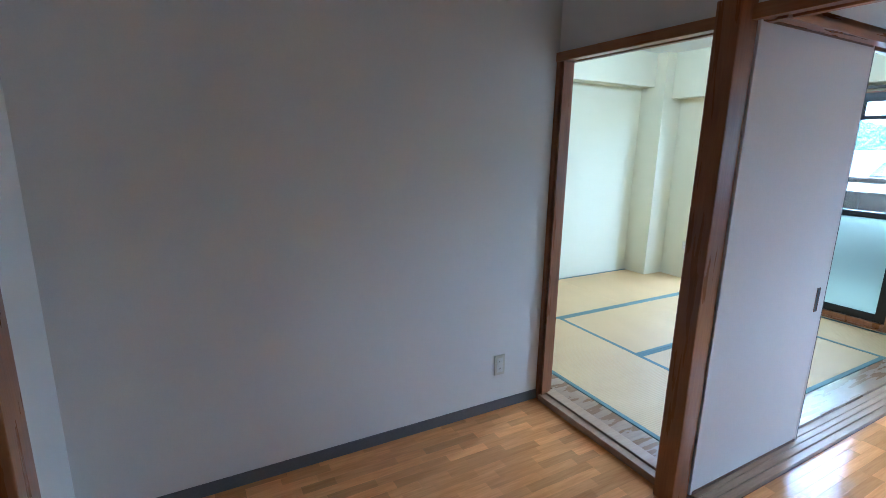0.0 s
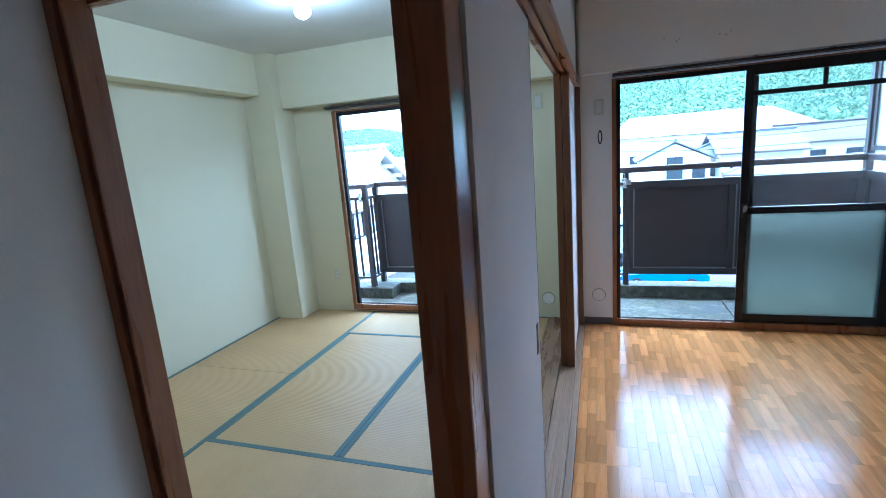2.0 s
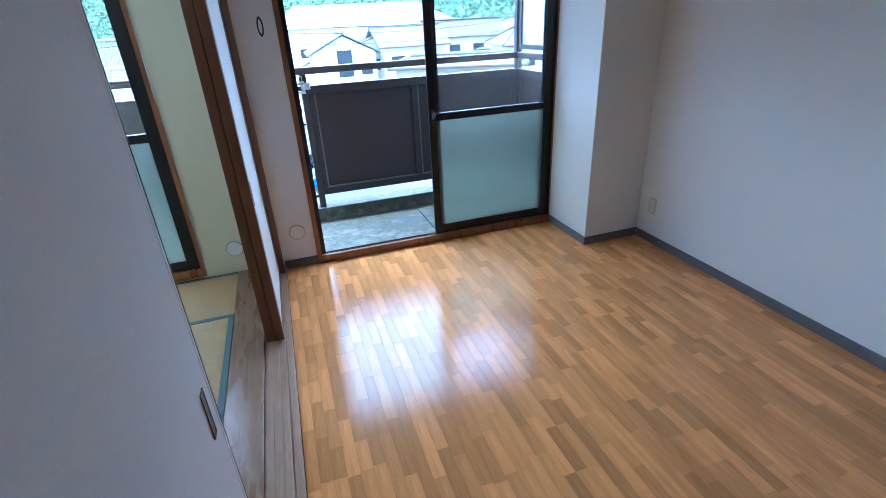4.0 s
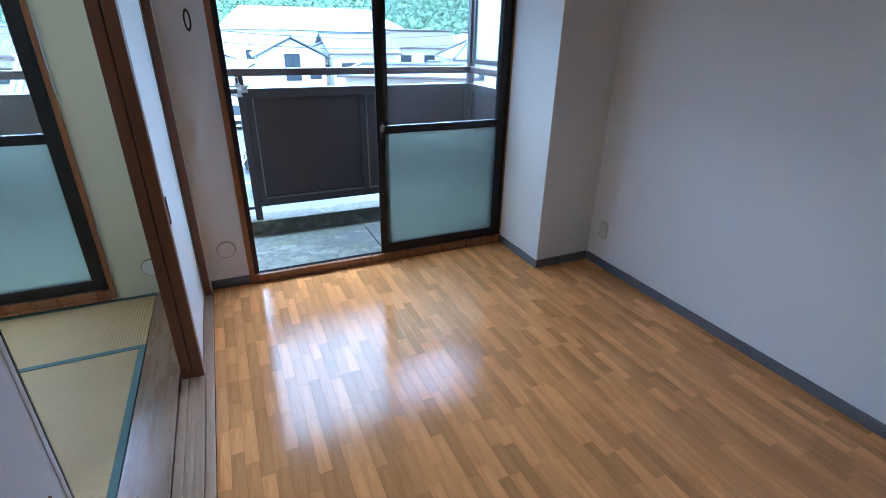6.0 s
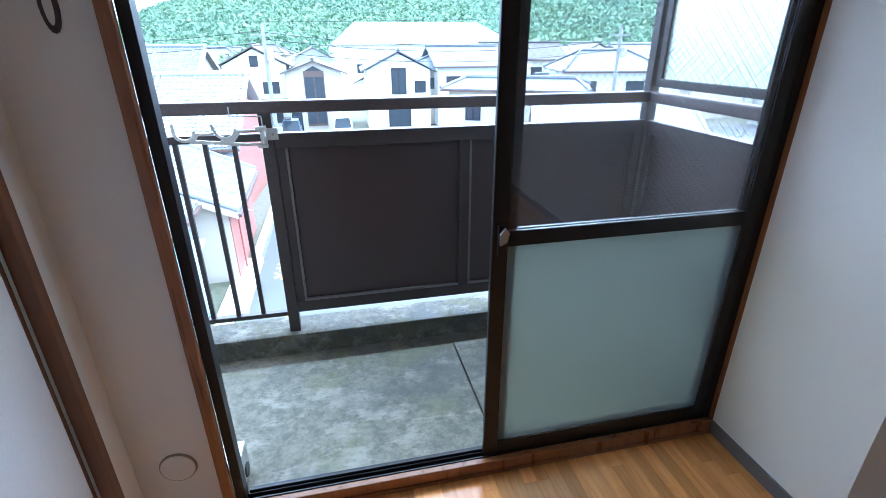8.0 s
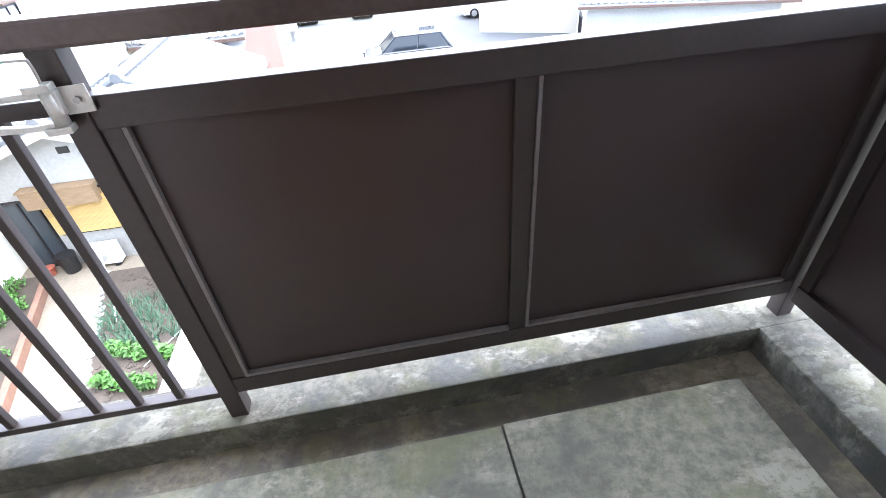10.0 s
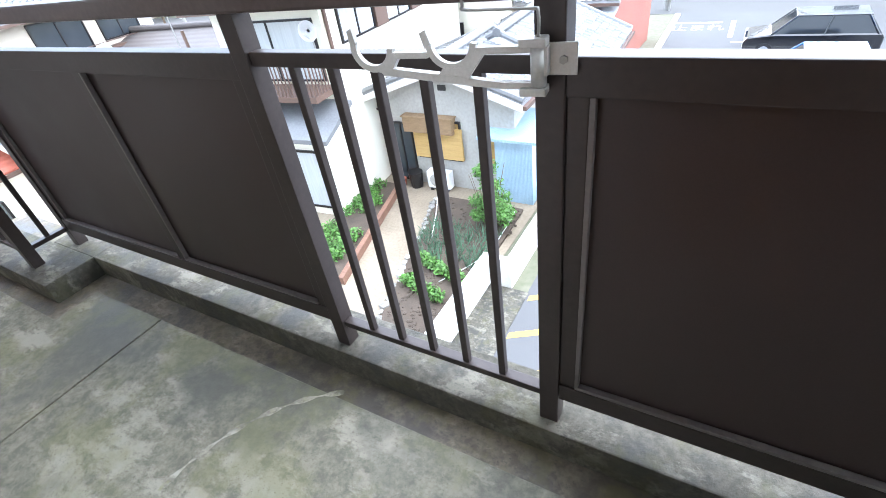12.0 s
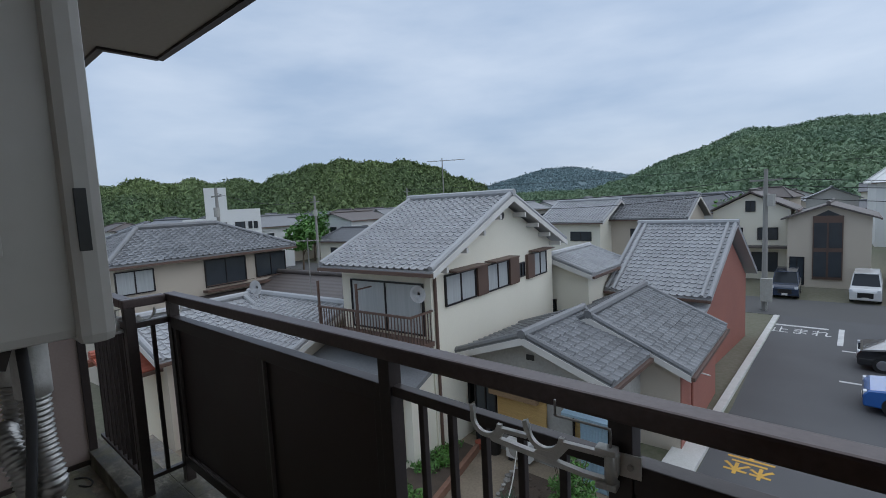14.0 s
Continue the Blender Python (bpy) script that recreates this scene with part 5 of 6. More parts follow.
structure("garden_wall", boxes((-3.28, -3.1, 4.5, 7.6, GZ - 0.1, GZ + 0.75), (-3.1, -2.6, 7.45, 7.6, GZ - 0.1, GZ + 0.75), (-2.75, -2.6, 7.6, 11.4, GZ - 0.1, GZ + 0.7), bevel=0.01), BLOCK, "white painted low block wall", "wall")
structure("channel_strip", box(-3.1, -2.2, 3.0, 7.44, GZ - 0.1, GZ + 0.02), KERB, "mossy concrete drain strip", "drain")
random.seed(21)
for k in range(26):
    s = k / 25
    bm = bmesh.new()
    bmesh.ops.create_icosphere(bm, subdivisions=1, radius=random.uniform(0.07, 0.14))
    for v in bm.verts:
        v.co *= random.uniform(0.75, 1.15)
        v.co.z *= 0.7
    st = tagged(part("garden_stone", bm, STONE), "rough grey stone edging the bed", "stone", "edging stones")
    st.location = (-4.8 - 1.4 * s + random.uniform(-0.06, 0.06), 5.3 + 5.2 * s, GZ + 0.04)
bm = bmesh.new()
for k in range(230):
    p = Vector((random.uniform(-5.6, -3.5), random.uniform(7.6, 9.2), GZ + 0.05))
    if p.x < -4.75 - (p.y - 5.2) * 0.26:
        continue
    for j in range(3):
        tip = p + Vector((random.uniform(-0.22, 0.22), random.uniform(-0.22, 0.22), random.uniform(0.2, 0.42)))
        wv = Vector((0.012, random.uniform(-0.01, 0.01), 0))
        a, b, c = bm.verts.new(p - wv), bm.verts.new(p + wv), bm.verts.new(tip)
        bm.faces.new((a, b, c))
tagged(part("onion_rows", bm, ONION), "blue-green spring onions growing in rows", "vegetables", "", "stuff")
for (x, y) in ((-4.95, 7.55), (-4.65, 7.45), (-4.35, 7.35), (-4.05, 7.28), (-3.8, 7.2), (-4.85, 6.75), (-4.55, 6.65), (-4.25, 6.55), (-3.95, 6.5)):
    bm = bmesh.new()
    leaves(bm, (0, 0, 0.14), (0.2, 0.2, 0.13), 110, 0.07)
    ob = tagged(part("vegetable_plant", bm, LEAF), "bright green leafy vegetable plant in soil", "plant", "vegetable plants")
    ob.location = (x, y, GZ + 0.06)
bm = bmesh.new()
for k in range(90):
    s = random.choice((random.uniform(0.08, 0.4), random.uniform(0.55, 0.95)))
    leaves(bm, (-6.75 - 1.2 * s - (1.3 - 0.3 * s) * random.random(), 6.2 + 4.5 * s, GZ + 0.22), (0.2, 0.2, 0.15), 45, 0.055)
tagged(part("herb_bed_plants", bm, LEAF), "dense bright green herbs in a bed", "plants", "", "stuff")
shrub = empty("garden_shrub", (-4.0, 9.45, GZ + 0.05), label="bright green leafy shrub in the garden bed", category="shrub")
bm = bmesh.new()
for k in range(9):
    a = k * 2.4
    bm_rod(bm, (0.05 * math.cos(a), 0.05 * math.sin(a), 0), (0.45 * math.cos(a), 0.45 * math.sin(a), 1.2 + 0.08 * k), 0.016, 0.006, 6)
part("stems", bm, BARK, shrub)
bm = bmesh.new()
for k in range(46):
    q = random.random()
    a, rr = random.uniform(0, 6.28), (0.62 - 0.42 * q) * math.sqrt(random.random())
    leaves(bm, (rr * math.cos(a), rr * math.sin(a), 0.2 + 1.55 * q), (0.2, 0.2, 0.19), 62, 0.055)
part("foliage", bm, LEAF, shrub)
cane = tagged(part("garden_cane", tube([(-5.25, 8.5, GZ + 0.08), (-5.7, 9.6, GZ + 0.2), (-6.25, 10.72, GZ + 0.42)], 0.016, 6), WHITEPAINT), "white plastic pole leaning across the garden path", "pole")
hose_ = tagged(part("garden_hose", tube([(-4.2, 7.0, GZ + 0.085), (-3.62, 8.2, GZ + 0.085), (-3.58, 9.3, GZ + 0.085), (-3.66, 10.3, GZ + 0.085)], 0.014, 6), DISH), "pale hose lying along the soil", "hose")
bm = bmesh.new()
for k in range(420):
    u, v = random.random(), random.random()
    y = 5.3 + 5.1 * v
    x0 = -4.75 - (y - 5.2) * 0.264
    bmesh.ops.create_icosphere(bm, subdivisions=1, radius=random.uniform(0.02, 0.06), matrix=Matrix.Translation((x0 + 0.1 + (-3.48 - x0) * u, y, GZ + 0.06)) @ Matrix.Diagonal((1, 1, 0.6, 1)))
tagged(part("soil_clods", bm, SOIL), "lumps of dark soil on the vegetable bed", "soil", "", "stuff")
tree("yellow_shrub", (-10.3, 7.5), 1.0, 0.45, "yellow-green leafy shrub by the house wall", mat=YLEAF, n=900, size=0.07)
bm = bmesh.new()
rows_ = [[bm.verts.new((0.14 * i, 0.14 * j, 0.1 + 0.16 * noise.noise((i * 0.5, j * 0.5, 2.0)) + 0.12 * math.sin(i * 0.5))) for j in range(7)] for i in range(9)]
for i in range(8):
    for j in range(6):
        bm.faces.new((rows_[i][j], rows_[i + 1][j], rows_[i + 1][j + 1], rows_[i][j + 1]))
bmesh.ops.solidify(bm, geom=list(bm.faces), thickness=0.02)
tarp = tagged(part("tarpaulin", bm, TARP), "crumpled blue tarpaulin lying on the garden ground", "tarpaulin")
tarp.location = (-9.9, 6.9, GZ + 0.02)
ac = empty("outdoor_unit", (-6.3, 10.95, GZ), label="white air conditioner outdoor unit by the wall", category="outdoor unit")
part("case", box(-0.38, 0.38, -0.14, 0.14, 0.08, 0.62, 0.02), WHITEWALL, ac)
part("fan_grille", rod((-0.08, -0.14, 0.35), (-0.08, -0.155, 0.35), 0.2, n=20), GREYWALL, ac)
for fx in (-0.25, 0.25):
    part("foot", box(fx - 0.05, fx + 0.05, -0.15, 0.15, 0, 0.08), BLACKPULL, ac)
bin_ = tagged(part("plastic_bin", rod((0, 0, 0), (0, 0, 0.5), 0.18, 0.23, 14), BLACKPULL), "dark plastic bucket by the house wall", "bucket")
bin_.location = (-7.15, 10.9, GZ)
pot = tagged(part("flower_pot", rod((0, 0, 0), (0, 0, 0.22), 0.1, 0.15, 14), ROOFRED), "orange clay flower pot by the house wall", "flower pot")
pot.location = (-7.65, 10.85, GZ)
shed = empty("garden_shed", (-3.85, 11.45, GZ), label="blue corrugated sheet shed by the wall", category="shed")
part("wall", box(-0.55, 0.5, -0.6, 0.6, 0, 1.9), SHEET, shed)
part("roof", prism([(-0.75, 1.85), (0.75, 2.15), (0.75, 2.22), (-0.75, 1.92)], "x", -1.0, 0.7), SHEET, shed)

# ---------------------------------------------------------------- outside: houses near by
random.seed(4)
G_ = 5.7
sm2 = house("small_house", (-6.0, 12.7), 90, 3.0, 4.1, 2.85, 0.85, GREYWALL, KAWARA_D, "low grey rendered house with a dark tiled roof",
            [("w", 0.3, 0.9, 1.5, 1.2, "window", BAMBOO), ("w", 1.6, 0.05, 0.8, 1.9, "door"), ("w", -1.6, 0.9, 0.7, 1.0, "window", BAMBOO)], over=0.4, tiles=2, single=True)
part("blind", box(-1.62, -1.56, -0.5, 1.1, 0.95, 1.9), BAMBOO, sm2, "rolled-down bamboo blind")
part("gable_vent", box(-1.53, -1.5, -0.12, 0.12, 2.95, 3.1), BLACKPULL, sm2)
part("shutter_box", boxes((-1.78, -1.5, -0.3, 1.3, 1.78, 2.22), (-1.8, -1.5, -0.34, 1.34, 2.22, 2.26), bevel=0.01), WOODBOX, sm2, "weathered wooden shutter box")
sm = house("middle_house", (-5.45, 16.4), 92, 5.0, 5.0, 2.45, 1.3, STUCCO2, KAWARA_D, "low house with beige gable and terracotta side wall", [], over=0.35, tiles=2)
part("side_cladding", box(-2.5, 2.6, -2.53, -2.5, -0.2, 2.4), PINKWALL, sm, "terracotta painted metal cladding")
pk = house("terracotta_house", (-5.3, 24.2), -3, 3.4, 7.0, 3.25, 2.65, STUCCO2, KAWARA, "tall old house with grey tiles and terracotta side", [("s", 0.5, 1.2, 1.2, 1.0)], over=0.45, tiles=1, barge=False)
part("side_cladding", prism([(-3.5, -0.2), (3.5, -0.2), (3.5, 3.15), (0, 5.5), (-3.5, 3.15)], "x", 1.7, 1.74), PINKWALL, pk, "terracotta painted metal cladding")
part("lower_roof", prism([(-4.9, 2.55), (-3.5, 3.05), (-3.5, 2.9), (-4.9, 2.4)], "x", -2.0, 2.0), KAWARA, pk)
part("lower_room", boxes((-1.8, 1.74, -6.6, -3.5, -0.2, 2.4)), PINKWALL, pk)

hs = house("white_house", (-10.55, 13.85), 4.9, 3.7, 8.5, 5.6, 2.0, STUCCO, KAWARA, "cream two-storey house with a silver tiled roof", [
    ("e", -2.75, 4.35, 1.7, 0.95, "window", CURTAIN), ("e", -1.55, 4.35, 0.65, 0.98, "shutter"), ("e", -0.45, 4.35, 1.5, 0.95, "window", CURTAIN), ("e", 0.68, 4.35, 0.7, 0.98, "shutter"),
    ("e", 1.35, 4.5, 0.5, 0.55), ("e", 2.05, 4.35, 0.6, 0.95, "shutter"), ("e", 3.0, 4.35, 1.2, 0.95, "window", CURTAIN),
    ("e", -2.6, 5.38, 1.9, 0, "awning"), ("e", -0.4, 5.38, 1.7, 0, "awning"), ("e", 2.8, 5.38, 1.5, 0, "awning"),
    ("e", -1.2, 2.2, 3.0, 0, "awning"), ("e", -1.4, 1.0, 2.4, 1.1), ("e", 1.6, 1.3, 0.5, 0.5), ("e", 2.9, 1.4, 0.6, 0.5), ("e", 3.6, 1.6, 0.5, 0.5),
    ("s", 0.1, 3.6, 3.0, 1.55, "window", CURTAIN)], over=0.5, tiles=2)
part("gable_vent", rod((1.86, 0, 6.9), (1.88, 0, 6.9), 0.16, n=14), BLACKPULL, hs)
for s in (-1, 1):
    for k in range(4):
        y = s * (0.9 + k * 1.05)
        part("purlin_end", box(1.85, 2.35, y - 0.05, y + 0.05, 7.6 - abs(y) * 0.425 - 0.42, 7.6 - abs(y) * 0.425 - 0.26), WHITEPAINT, hs)
bal = part("balcony", boxes((-1.95, 1.9, -5.25, -4.25, 3.35, 3.5)), SHUTTER, hs, "brown steel balcony")
for k in range(33):
    bx = -1.92 + k * 0.119
    part("baluster", box(bx - 0.012, bx + 0.012, -5.24, -5.215, 3.5, 4.35), SHUTTER, bal)
for k in range(8):
    by = -5.2 + k * 0.12
    part("baluster", box(1.865, 1.89, by - 0.012, by + 0.012, 3.5, 4.35), SHUTTER, bal)
part("handrail", boxes((-1.95, 1.9, -5.26, -5.2, 4.35, 4.41), (1.84, 1.9, -5.2, -4.25, 4.35, 4.41)), SHUTTER, bal)
part("clothes_post", box(-1.93, -1.87, -5.25, -5.19, 3.5, 5.2), SHUTTER, bal)
part("clothes_post", boxes((-0.2, -0.14, -5.25, -5.19, 3.5, 5.2), (-0.19, -0.15, -5.2, -4.6, 5.0, 5.04)), SHUTTER, bal)
part("pent_roof", prism([(-5.7, 2.55), (-4.25, 3.1), (-4.25, 2.98), (-5.7, 2.43)], "x", -2.4, 2.2), KAWARA_D, hs)
part("lower_room", box(-2.2, 1.8, -5.3, -4.25, -0.2, 2.5), STUCCO, hs)
low_win = part("window", boxes((-1.5, 1.5, -5.36, -5.3, 0.25, 0.31), (-1.5, 1.5, -5.36, -5.3, 2.0, 2.06), (-1.5, -1.44, -5.36, -5.3, 0.31, 2.0), (1.44, 1.5, -5.36, -5.3, 0.31, 2.0), (-0.03, 0.03, -5.36, -5.3, 0.31, 2.0)), ALU, hs, "wide sliding garden window")
for px_ in (-1.44, 0.03):
    part("pane", box(px_, px_ + 1.41, -5.33, -5.305, 0.31, 2.0), CURTAIN, low_win)
part("downpipe", rod((1.9, -4.1, 0), (1.9, -4.1, 5.4), 0.05, n=8), SHUTTER, hs)
dish((-8.35, 9.3, -0.75), 15)
aerial("roof_aerial", (-11.6, 14.3, 1.9), 1.6, "thin television aerial on the ridge")
house("annex_house", (-9.4, 20.6), 92, 4.0, 3.4, 4.2, 0.7, STUCCO, KAWARA, "cream annex with a silver tiled roof", [("w", 0.2, 2.2, 0.9, 0.8)], over=0.3, tiles=2)

bl = house("brown_roof_house", (-24.9, 9.2), 96, 8.0, 5.4, 5.6, 1.35, STUCCO2, KAWARA_D, "beige two-storey house with a dark grey tiled hipped roof", [
    ("s", -3.3, 4.3, 1.5, 1.0, "window", CURTAIN), ("s", 0.7, 4.05, 2.1, 1.3), ("s", 3.2, 4.15, 1.8, 1.2), ("s", 0.7, 5.5, 2.2, 0, "awning")], over=0.5, hip=0.8, tiles=2)
for u in (0.7, 3.2):
    part("window_rail", boxes((u - 1.2, u + 1.2, -3.15, -2.7, 3.85, 3.95), (u - 1.2, u + 1.2, -3.15, -3.12, 4.15, 4.18)), SHUTTER, bl)
part("lower_roof", prism([(-4.6, 2.9), (-2.7, 3.7), (-2.7, 3.55), (-4.6, 2.75)], "x", -1.0, 4.5), ROOFBROWN, bl)
house("tiled_bungalow", (-15.3, 9.6), 5, 5.2, 5.6, 2.75, 1.35, STUCCO2, KAWARA, "low house with a silver tiled roof", [("s", 0, 0.9, 1.8, 1.2)], tiles=1)
house("tiled_bungalow", (-17.4, 6.6), 97, 3.6, 3.6, 3.1, 1.0, STUCCO2, KAWARA, "low house with a pale tiled roof", [("w", 0, 1.0, 1.4, 1.0)], tiles=2)
house("brown_shed_house", (-20.3, 13.4), 8, 7.5, 6.0, 3.0, 1.2, GREYWALL, ROOFBROWN, "low house with a flat brown roof", [])
house("red_roof_house", (-17.0, 4.9), 96, 2.0, 1.7, 2.75, 0.5, STUCCO, ROOFRED, "small house with a red tiled roof", [("w", 0, 0.9, 1.2, 1.0)])
dish((-17.0, 9.0, -1.2), 20, 0.3)
aerial("roof_aerial", (-14.6, 9.9, -1.7), 2.4, "thin television aerial above a tiled roof")

# houses across the street
mod = house("modern_house", (-0.8, 47.5), 90, 8.0, 4.7, 5.05, 1.0, STUCCO2, ROOFBROWN, "beige modern house with a dark glazed bay", [("w", 1.75, 0.1, 0.9, 2.1, "door")], over=0.4)
part("bay", box(-4.12, -4.0, -0.85, 0.85, 0.6, 5.2), SHUTTER, mod, "dark glazed centre bay")
for z in (0.8, 2.9):
    for u in (-0.42, 0.42):
        part("bay_window", box(-4.16, -4.12, u - 0.36, u + 0.36, z, z + 1.8), WINGLASS, mod)
part("gable_window", prism([(-0.9, 5.1), (0.9, 5.1), (0.0, 5.6)], "x", -4.08, -4.0), WINGLASS, mod)
gp = house("pink_gable_house", (-6.0, 49.5), 92, 7.0, 5.4, 5.6, 1.6, STUCCO, ROOFBROWN, "cream house with a brown gable", [("w", 0, 5.5, 0.7, 0.9), ("w", 1.2, 3.2, 1.4, 1.0), ("w", -1.2, 3.2, 1.4, 1.0), ("w", -1, 0.6, 1.8, 1.6)])
part("porch_roof", box(-4.6, -3.5, -2.6, 1.0, 2.6, 2.75), ROOFBROWN, gp)
house("corner_house", (-17.6, 41.0), -2, 5.2, 6.5, 5.3, 1.7, STUCCO, KAWARA, "cream two-storey house with grey tiles", [("s", 0.9, 3.7, 1.9, 0.8), ("s", 1.4, 0.6, 2.2, 1.7), ("s", 1.4, 2.6, 2.4, 0, "awning")], tiles=1)
house("corner_house", (-12.4, 42.5), -2, 6.4, 5.5, 5.4, 1.7, STUCCO2, KAWARA_D, "old two-storey house with dark tiles", [("s", 0, 3.6, 1.8, 1.0)], tiles=1)
house("blue_trim_house", (6.6, 46.5), 88, 7.5, 5.6, 5.2, 1.6, WHITEWALL, ROOFGREY, "white house with a blue-grey gable", [("w", 0, 3.2, 1.3, 2.2), ("w", -1.9, 3.3, 1.0, 1.0), ("w", 0, 0.4, 2.0, 1.9)])
house("white_street_house", (13.5, 48.0), 3, 6.4, 6.0, 5.4, 1.7, WHITEWALL, ROOFGREY, "white two-storey house with a grey roof", [("s", -1.7, 3.5, 1.4, 1.0), ("s", 1.6, 3.5, 1.4, 1.0), ("s", 0, 0.6, 2.2, 1.7)])
house("white_street_house", (24.5, 40.0), -12, 8.0, 7.0, 5.2, 1.5, WHITEWALL, ROOFGREY, "white two-storey house with a grey roof", [("s", -2.2, 3.4, 1.5, 1.0), ("s", 1.8, 3.4, 1.5, 1.0), ("w", 0, 3.4, 1.5, 1.0)], hip=0.6)
house("white_street_house", (33.0, 47.0), 10, 8.0, 7.0, 5.6, 1.6, WHITEWALL, ROOFGREY, "white two-storey house with a grey roof", [("s", -2.2, 3.4, 1.5, 1.0), ("s", 1.8, 3.4, 1.5, 1.0)])
house("pink_flats", (13.2, 31.0), -28, 8.5, 5.5, 4.6, 0.5, STUCCO2, ROOFGREY, "beige rendered building beside the lot", [("s", -2.6, 2.6, 1.0, 1.1), ("s", 0.2, 2.6, 1.0, 1.1), ("w", 0, 2.4, 0.8, 1.2)], hip=0.3)
house("low_white_roof_house", (15.2, 22.5), -20, 7.5, 6.0, 2.9, 1.5, GREYWALL, KAWARA, "low house with a pale tiled roof beside the lot", [("w", 0, 0.8, 1.4, 1.1)], tiles=2)
house("warehouse", (15.0, 82.0), 2, 26.0, 16.0, 7.4, 3.0, WHITEWALL, WHITEWALL, "large white hall with a pale roof", [("s", k * 4 - 10, 3.5, 1.6, 1.2) for k in range(6)], hip=0.4)
wm = empty("white_flat_roof_building", (-48.0, 22.5, GZ), 66, label="white modern building with a flat roof", category="building")
part("wall", boxes((-0.3, 2.6, -4, 4, -0.3, 7.9), (-2.2, -0.3, -4.0, 2, -0.3, 10.0), (-4.2, -2.2, -3.8, 3, -0.3, 7.1)), WHITEWALL, wm)
for u in (-0.9, 0.7, 1.6, 2.1):
    face_window(wm, "s", 2.6, 4, u, 6.0, 0.9 if u < 1 else 0.36, 0.7)
house("low_white_building", (-41.0, 13.0), 70, 9.0, 6.0, 4.6, 0.4, WHITEWALL, ROOFGREY, "low white building with a flat roof", [("s", k * 1.6 - 3, 2.2, 0.7, 1.4) for k in range(4)], over=0.1)

# parked cars
BLACKCAR = material("black_car_paint", (0.012, 0.013, 0.016), rough=0.15, coat=1.0, bump=0)
BLUECAR = material("blue_car_paint", (0.02, 0.12, 0.42), rough=0.18, coat=1.0, bump=0)
WHITECAR = material("white_car_paint", (0.75, 0.75, 0.74), rough=0.2, coat=0.8, bump=0)
NAVYCAR = material("navy_car_paint", (0.02, 0.035, 0.07), rough=0.18, coat=1.0, bump=0)
car((3.15, 25.3), 180, BLACKCAR, 4.5, 1.75, 1.62, "black people carrier parked on the asphalt")
car((3.0, 20.7), 180, BLUECAR, 3.9, 1.68, 1.48, "bright blue small car parked on the asphalt")
car((1.3, 39.9), -92, WHITECAR, 3.4, 1.5, 1.8, "white tall small van in a driveway", hood=0.5, van=True)
car((-2.8, 39.6), -88, NAVYCAR, 3.4, 1.5, 1.75, "dark blue tall small van under a porch", hood=0.5, van=True)
car((10.0, 35.4), 0, WHITECAR, 4.0, 1.68, 1.5, "white car on the street")

# poles and wires
for (x, y, hh) in ((-3.4, 34.2, 8.5), (22.0, 33.6, 8.5), (-30.0, 35.0, 8.5), (-36, 16, 9.5), (-44, 30, 9), (-60, 60, 10.6), (70, 46, 12.3)):
    p = empty("utility_pole", (x, y, GZ), label="grey concrete utility pole with wires", category="utility pole", group="utility poles")
    part("shaft", rod((0, 0, 0), (0, 0, hh), 0.17, 0.11, 12), POLE, p)
    part("crossarm", box(-0.8, 0.8, -0.05, 0.05, hh - 0.7, hh - 0.6), POLE, p)
    part("transformer", rod((0.3, -0.2, hh - 2.2), (0.3, -0.2, hh - 1.5), 0.22, n=12), GREYWALL, p)
for i, (a, b) in enumerate((((-30, 35, 2.4), (-3.4, 34.2, 2.4)), ((-3.4, 34.2, 2.3), (22, 33.6, 2.3)), ((-3.4, 34.2, 1.9), (22, 33.6, 1.9)), ((-3.4, 34.2, 1.2), (22, 33.6, 1.2)), ((-30, 35, 1.7), (-3.4, 34.2, 1.7)), ((-44, 30, 3), (-36, 16, 3.4)), ((-60, 60, 4.6), (70, 46, 6.3)))):
    a, b = Vector(a), Vector(b)
    pts = [a.lerp(b, k / 8) - Vector((0, 0, (0.6 + 0.008 * (b - a).length) * 4 * (k / 8) * (1 - k / 8))) for k in range(9)]
    tagged(part("overhead_wire", tube(pts, 0.02, 5), CABLE), "thin black overhead wire", "wire", "overhead wires")
cond = empty("meter_box", (-3.25, 33.9, GZ), label="grey metal box on the utility pole", category="meter box")
part("case", box(-0.3, 0.3, -0.3, 0.0, 0.6, 2.0, 0.02), GREYWALL, cond)
part("leg", box(-0.05, 0.05, -0.1, 0.0, 0, 0.6), GREYWALL, cond)
st = empty("washing_line_post", (-2.75, 14.8, GZ), label="thin rusty post with a cross wire beside the wall", category="post")
part("post", rod((0, 0, 0), (0, 0, 2.4), 0.035, n=8), PINKWALL, st)
part("arm", rod((0, 0, 2.2), (0.45, 0.1, 2.1), 0.02, n=6), WHITEPAINT, st)

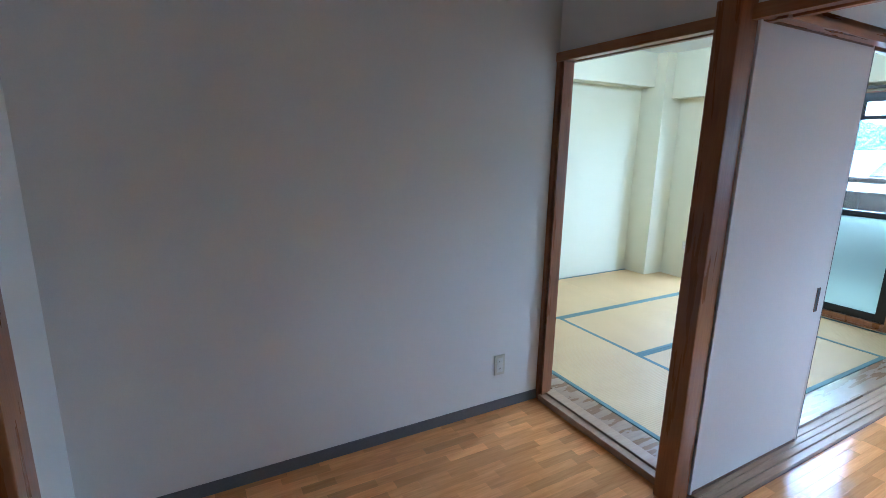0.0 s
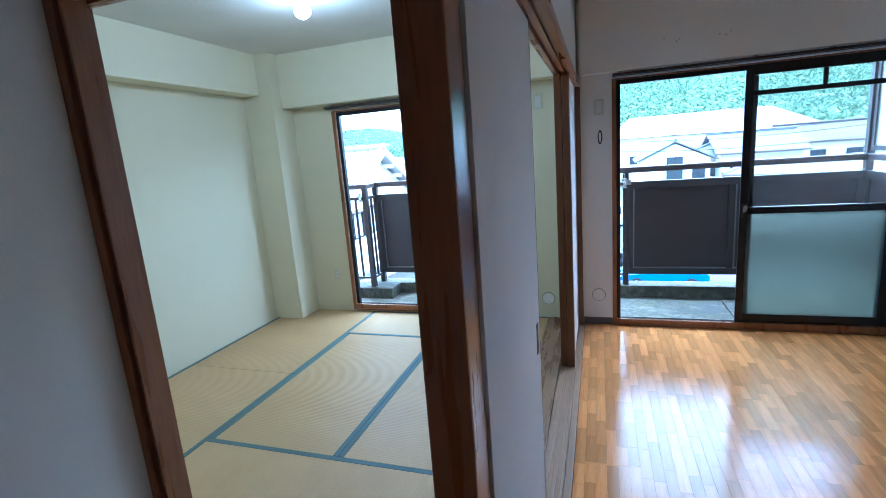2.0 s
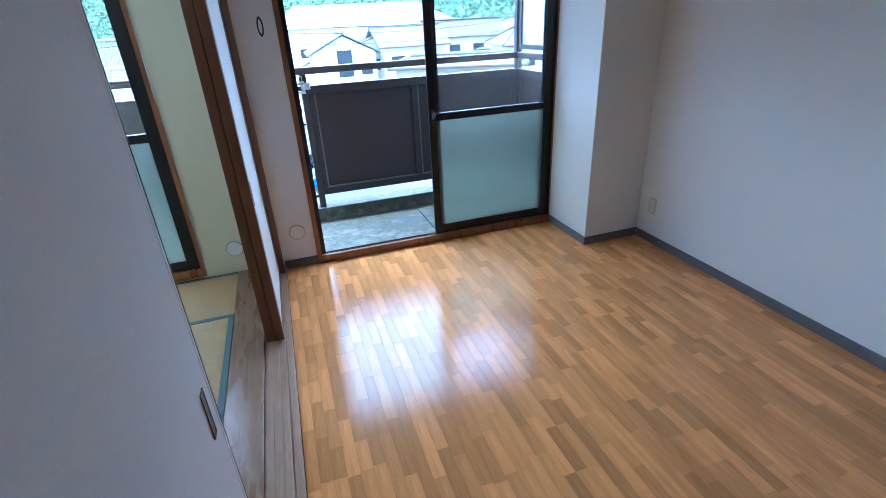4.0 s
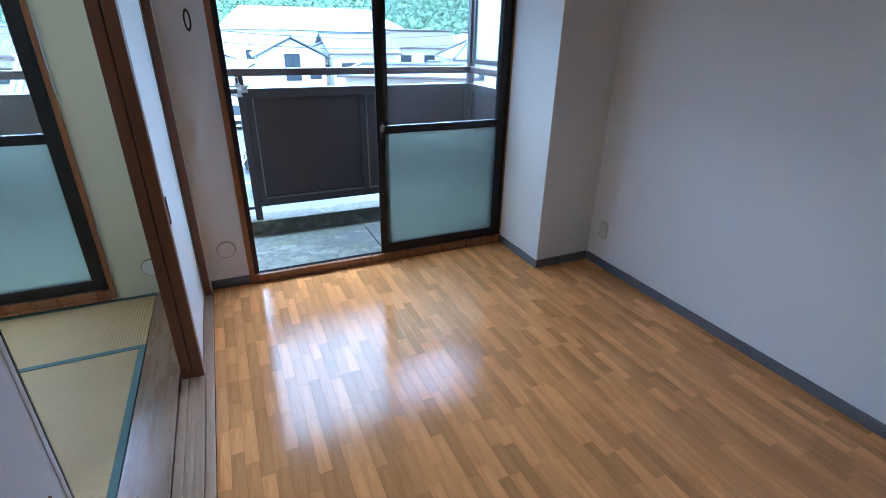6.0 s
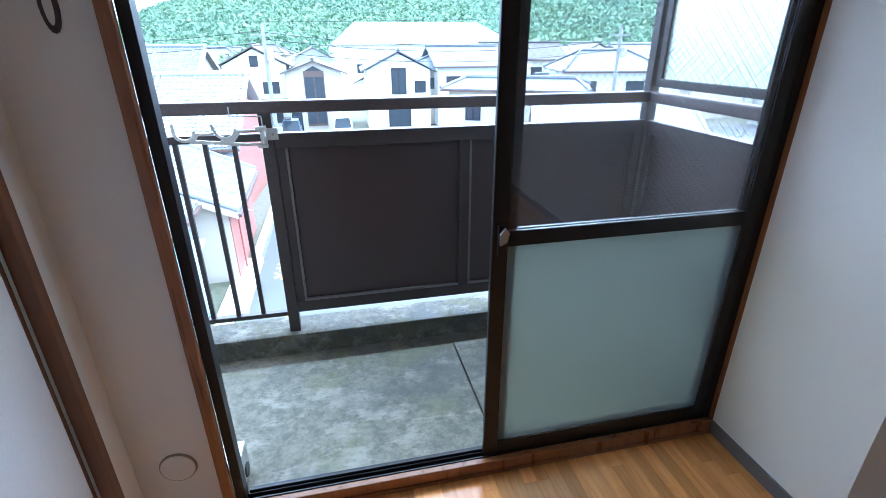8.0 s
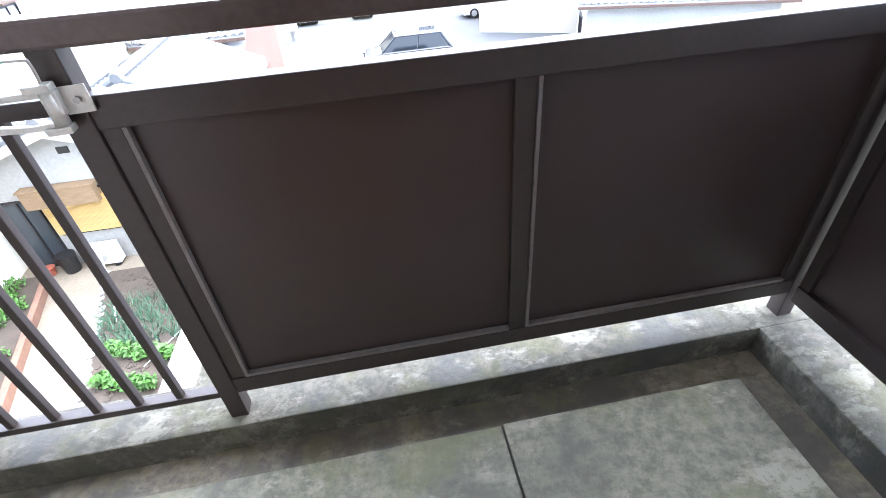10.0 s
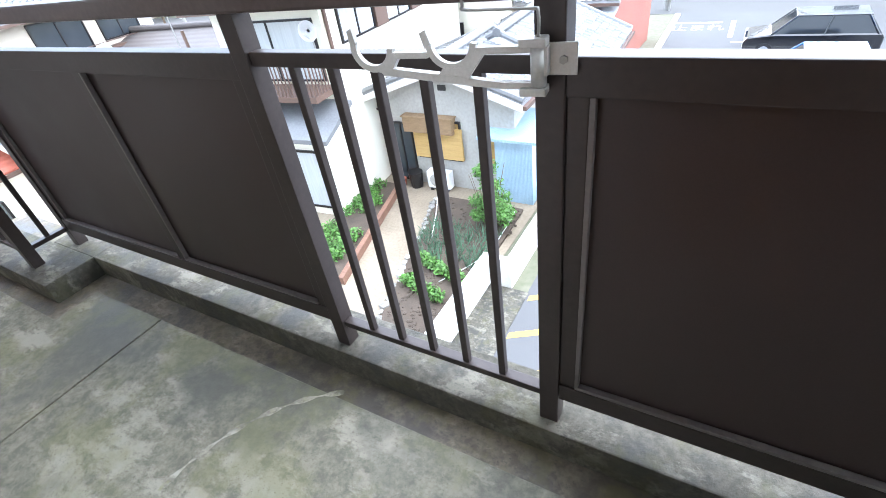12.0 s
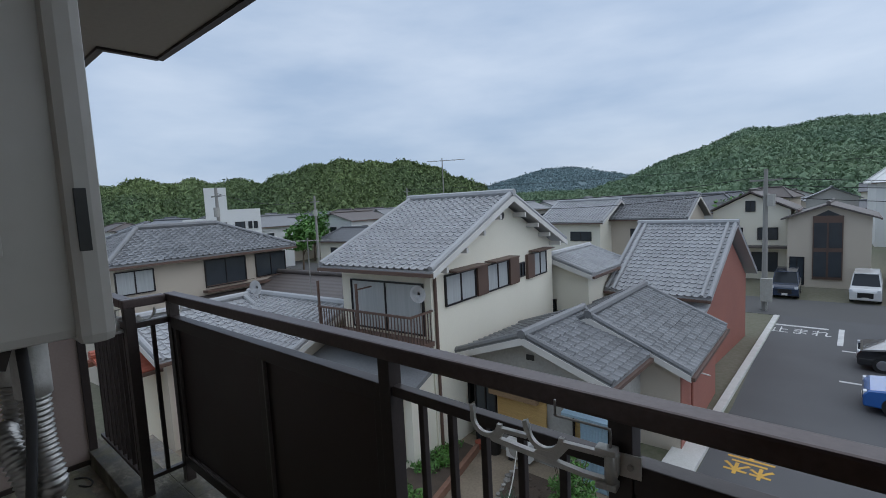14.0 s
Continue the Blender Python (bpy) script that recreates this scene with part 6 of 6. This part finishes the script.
# ---------------------------------------------------------------- town beyond and wooded hills
random.seed(9)
placed = []
walls = (STUCCO, STUCCO2, WHITEWALL, GREYWALL)
tries = 0
while len(placed) < 120 and tries < 2500:
    tries += 1
    az, d = radians(random.uniform(42, 77) if random.random() < 0.45 else random.uniform(-60, 42)), random.uniform(52, 140)
    x, y = -d * math.sin(az), d * math.cos(az)
    if y < 12 or any((x - a) ** 2 + (y - b) ** 2 < 80 for a, b in placed) or (abs(x + 48) < 12 and abs(y - 22) < 12) or (abs(x - 15) < 18 and abs(y - 82) < 14):
        continue
    placed.append((x, y))
    w, dd = random.uniform(6.5, 10), random.uniform(5.5, 7.5)
    ev = random.choice((3.0, 5.2, 5.4, 5.6))
    face = "s" if random.random() < 0.5 else "w"
    house("town_house", (x, y), random.choice((0, 90)) + random.uniform(-12, 12), w, dd, ev, random.uniform(1.2, 1.9), random.choice(walls), random.choice((ROOFGREY, ROOFGREY, KAWARA_D, ROOFBROWN)),
          "house in the town with a tiled roof", [("s", -1.6, ev - 1.9, 1.4, 1.0), ("s", 1.5, ev - 1.9, 1.4, 1.0), ("w", 0, ev - 1.9, 1.3, 1.0)], hip=random.choice((0, 0, 0.7)))


def ridge(az):
    """How steeply the near wooded hills stand above the eye, by bearing left of ahead."""
    right = 0.135 - 0.0042 * max(0.0, az - 5) if az < 34 else 0.0
    return max(right, 0.012)


def hill(name, d0, d1, az0, az1, heights, mat, label, r0, r1, count):
    """A slope rising from d0 to d1 metres off, covered with tree crowns."""
    h = empty(name, (0, d0, GZ), label=label, category="hill", kind="stuff")
    bm = bmesh.new()
    grid = []
    nA, nD = 60, 8
    for i in range(nA + 1):
        az = az0 + (az1 - az0) * i / nA
        top = 1.7 + heights(az) * d1 - GZ
        row = []
        for j in range(nD + 1):
            q = j / nD
            d = d0 + (d1 - d0) * q
            z = top * (q ** 0.8) * (1 + 0.06 * noise.noise((az * 0.2, q * 3, 1.0)))
            row.append(bm.verts.new((-d * math.sin(radians(az)), d * math.cos(radians(az)) - d0, z - 1.0)))
        grid.append(row)
    for i in range(nA):
        for j in range(nD):
            bm.faces.new((grid[i][j], grid[i + 1][j], grid[i + 1][j + 1], grid[i][j + 1]))
    part("slope", bm, mat, h)
    pts = []
    for _ in range(count):
        az, q = random.uniform(az0, az1), random.random() ** 0.7
        if random.random() < 0.12:
            q = 1.0
        top = 1.7 + heights(az) * d1 - GZ
        d = d0 + (d1 - d0) * q
        r = random.uniform(r0, r1)
        pts.append((-d * math.sin(radians(az)), d * math.cos(radians(az)) - d0, top * q ** 0.8 * (1 + 0.06 * noise.noise((az * 0.2, q * 3, 1.0))) - r * 0.35, r))
    tagged(clump_mesh(pts, mat, "tree_crowns", h), kind="stuff")
    return h


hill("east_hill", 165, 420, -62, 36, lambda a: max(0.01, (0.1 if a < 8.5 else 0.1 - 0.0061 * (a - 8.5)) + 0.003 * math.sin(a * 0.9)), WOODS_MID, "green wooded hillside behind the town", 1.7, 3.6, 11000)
hill("west_hill", 115, 175, 36, 64, lambda a: 0.058 * math.exp(-((a - 50.5) / 11) ** 4) + 0.03 + 0.003 * math.sin(a * 1.7), WOODS, "dark wooded knoll behind the roofs", 1.0, 2.2, 3400)
hill("low_woods", 120, 230, 60, 88, lambda a: 0.06 + 0.005 * math.sin(a * 1.3), WOODS, "trees on a low rise behind the town", 1.1, 2.2, 2200)
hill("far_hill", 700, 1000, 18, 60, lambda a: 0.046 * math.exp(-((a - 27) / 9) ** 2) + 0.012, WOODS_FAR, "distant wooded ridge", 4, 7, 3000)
for (x, y, hh, rr) in ((-8.3, 57, 7.0, 3.0), (-26, 62, 6, 2.6), (-52, 33, 6, 2.5), (-60, 40, 7, 3), (-36, 40, 5, 2)):
    tree("street_tree", (x, y), hh, rr, "fresh yellow-green leafy tree", n=1300, size=0.35)
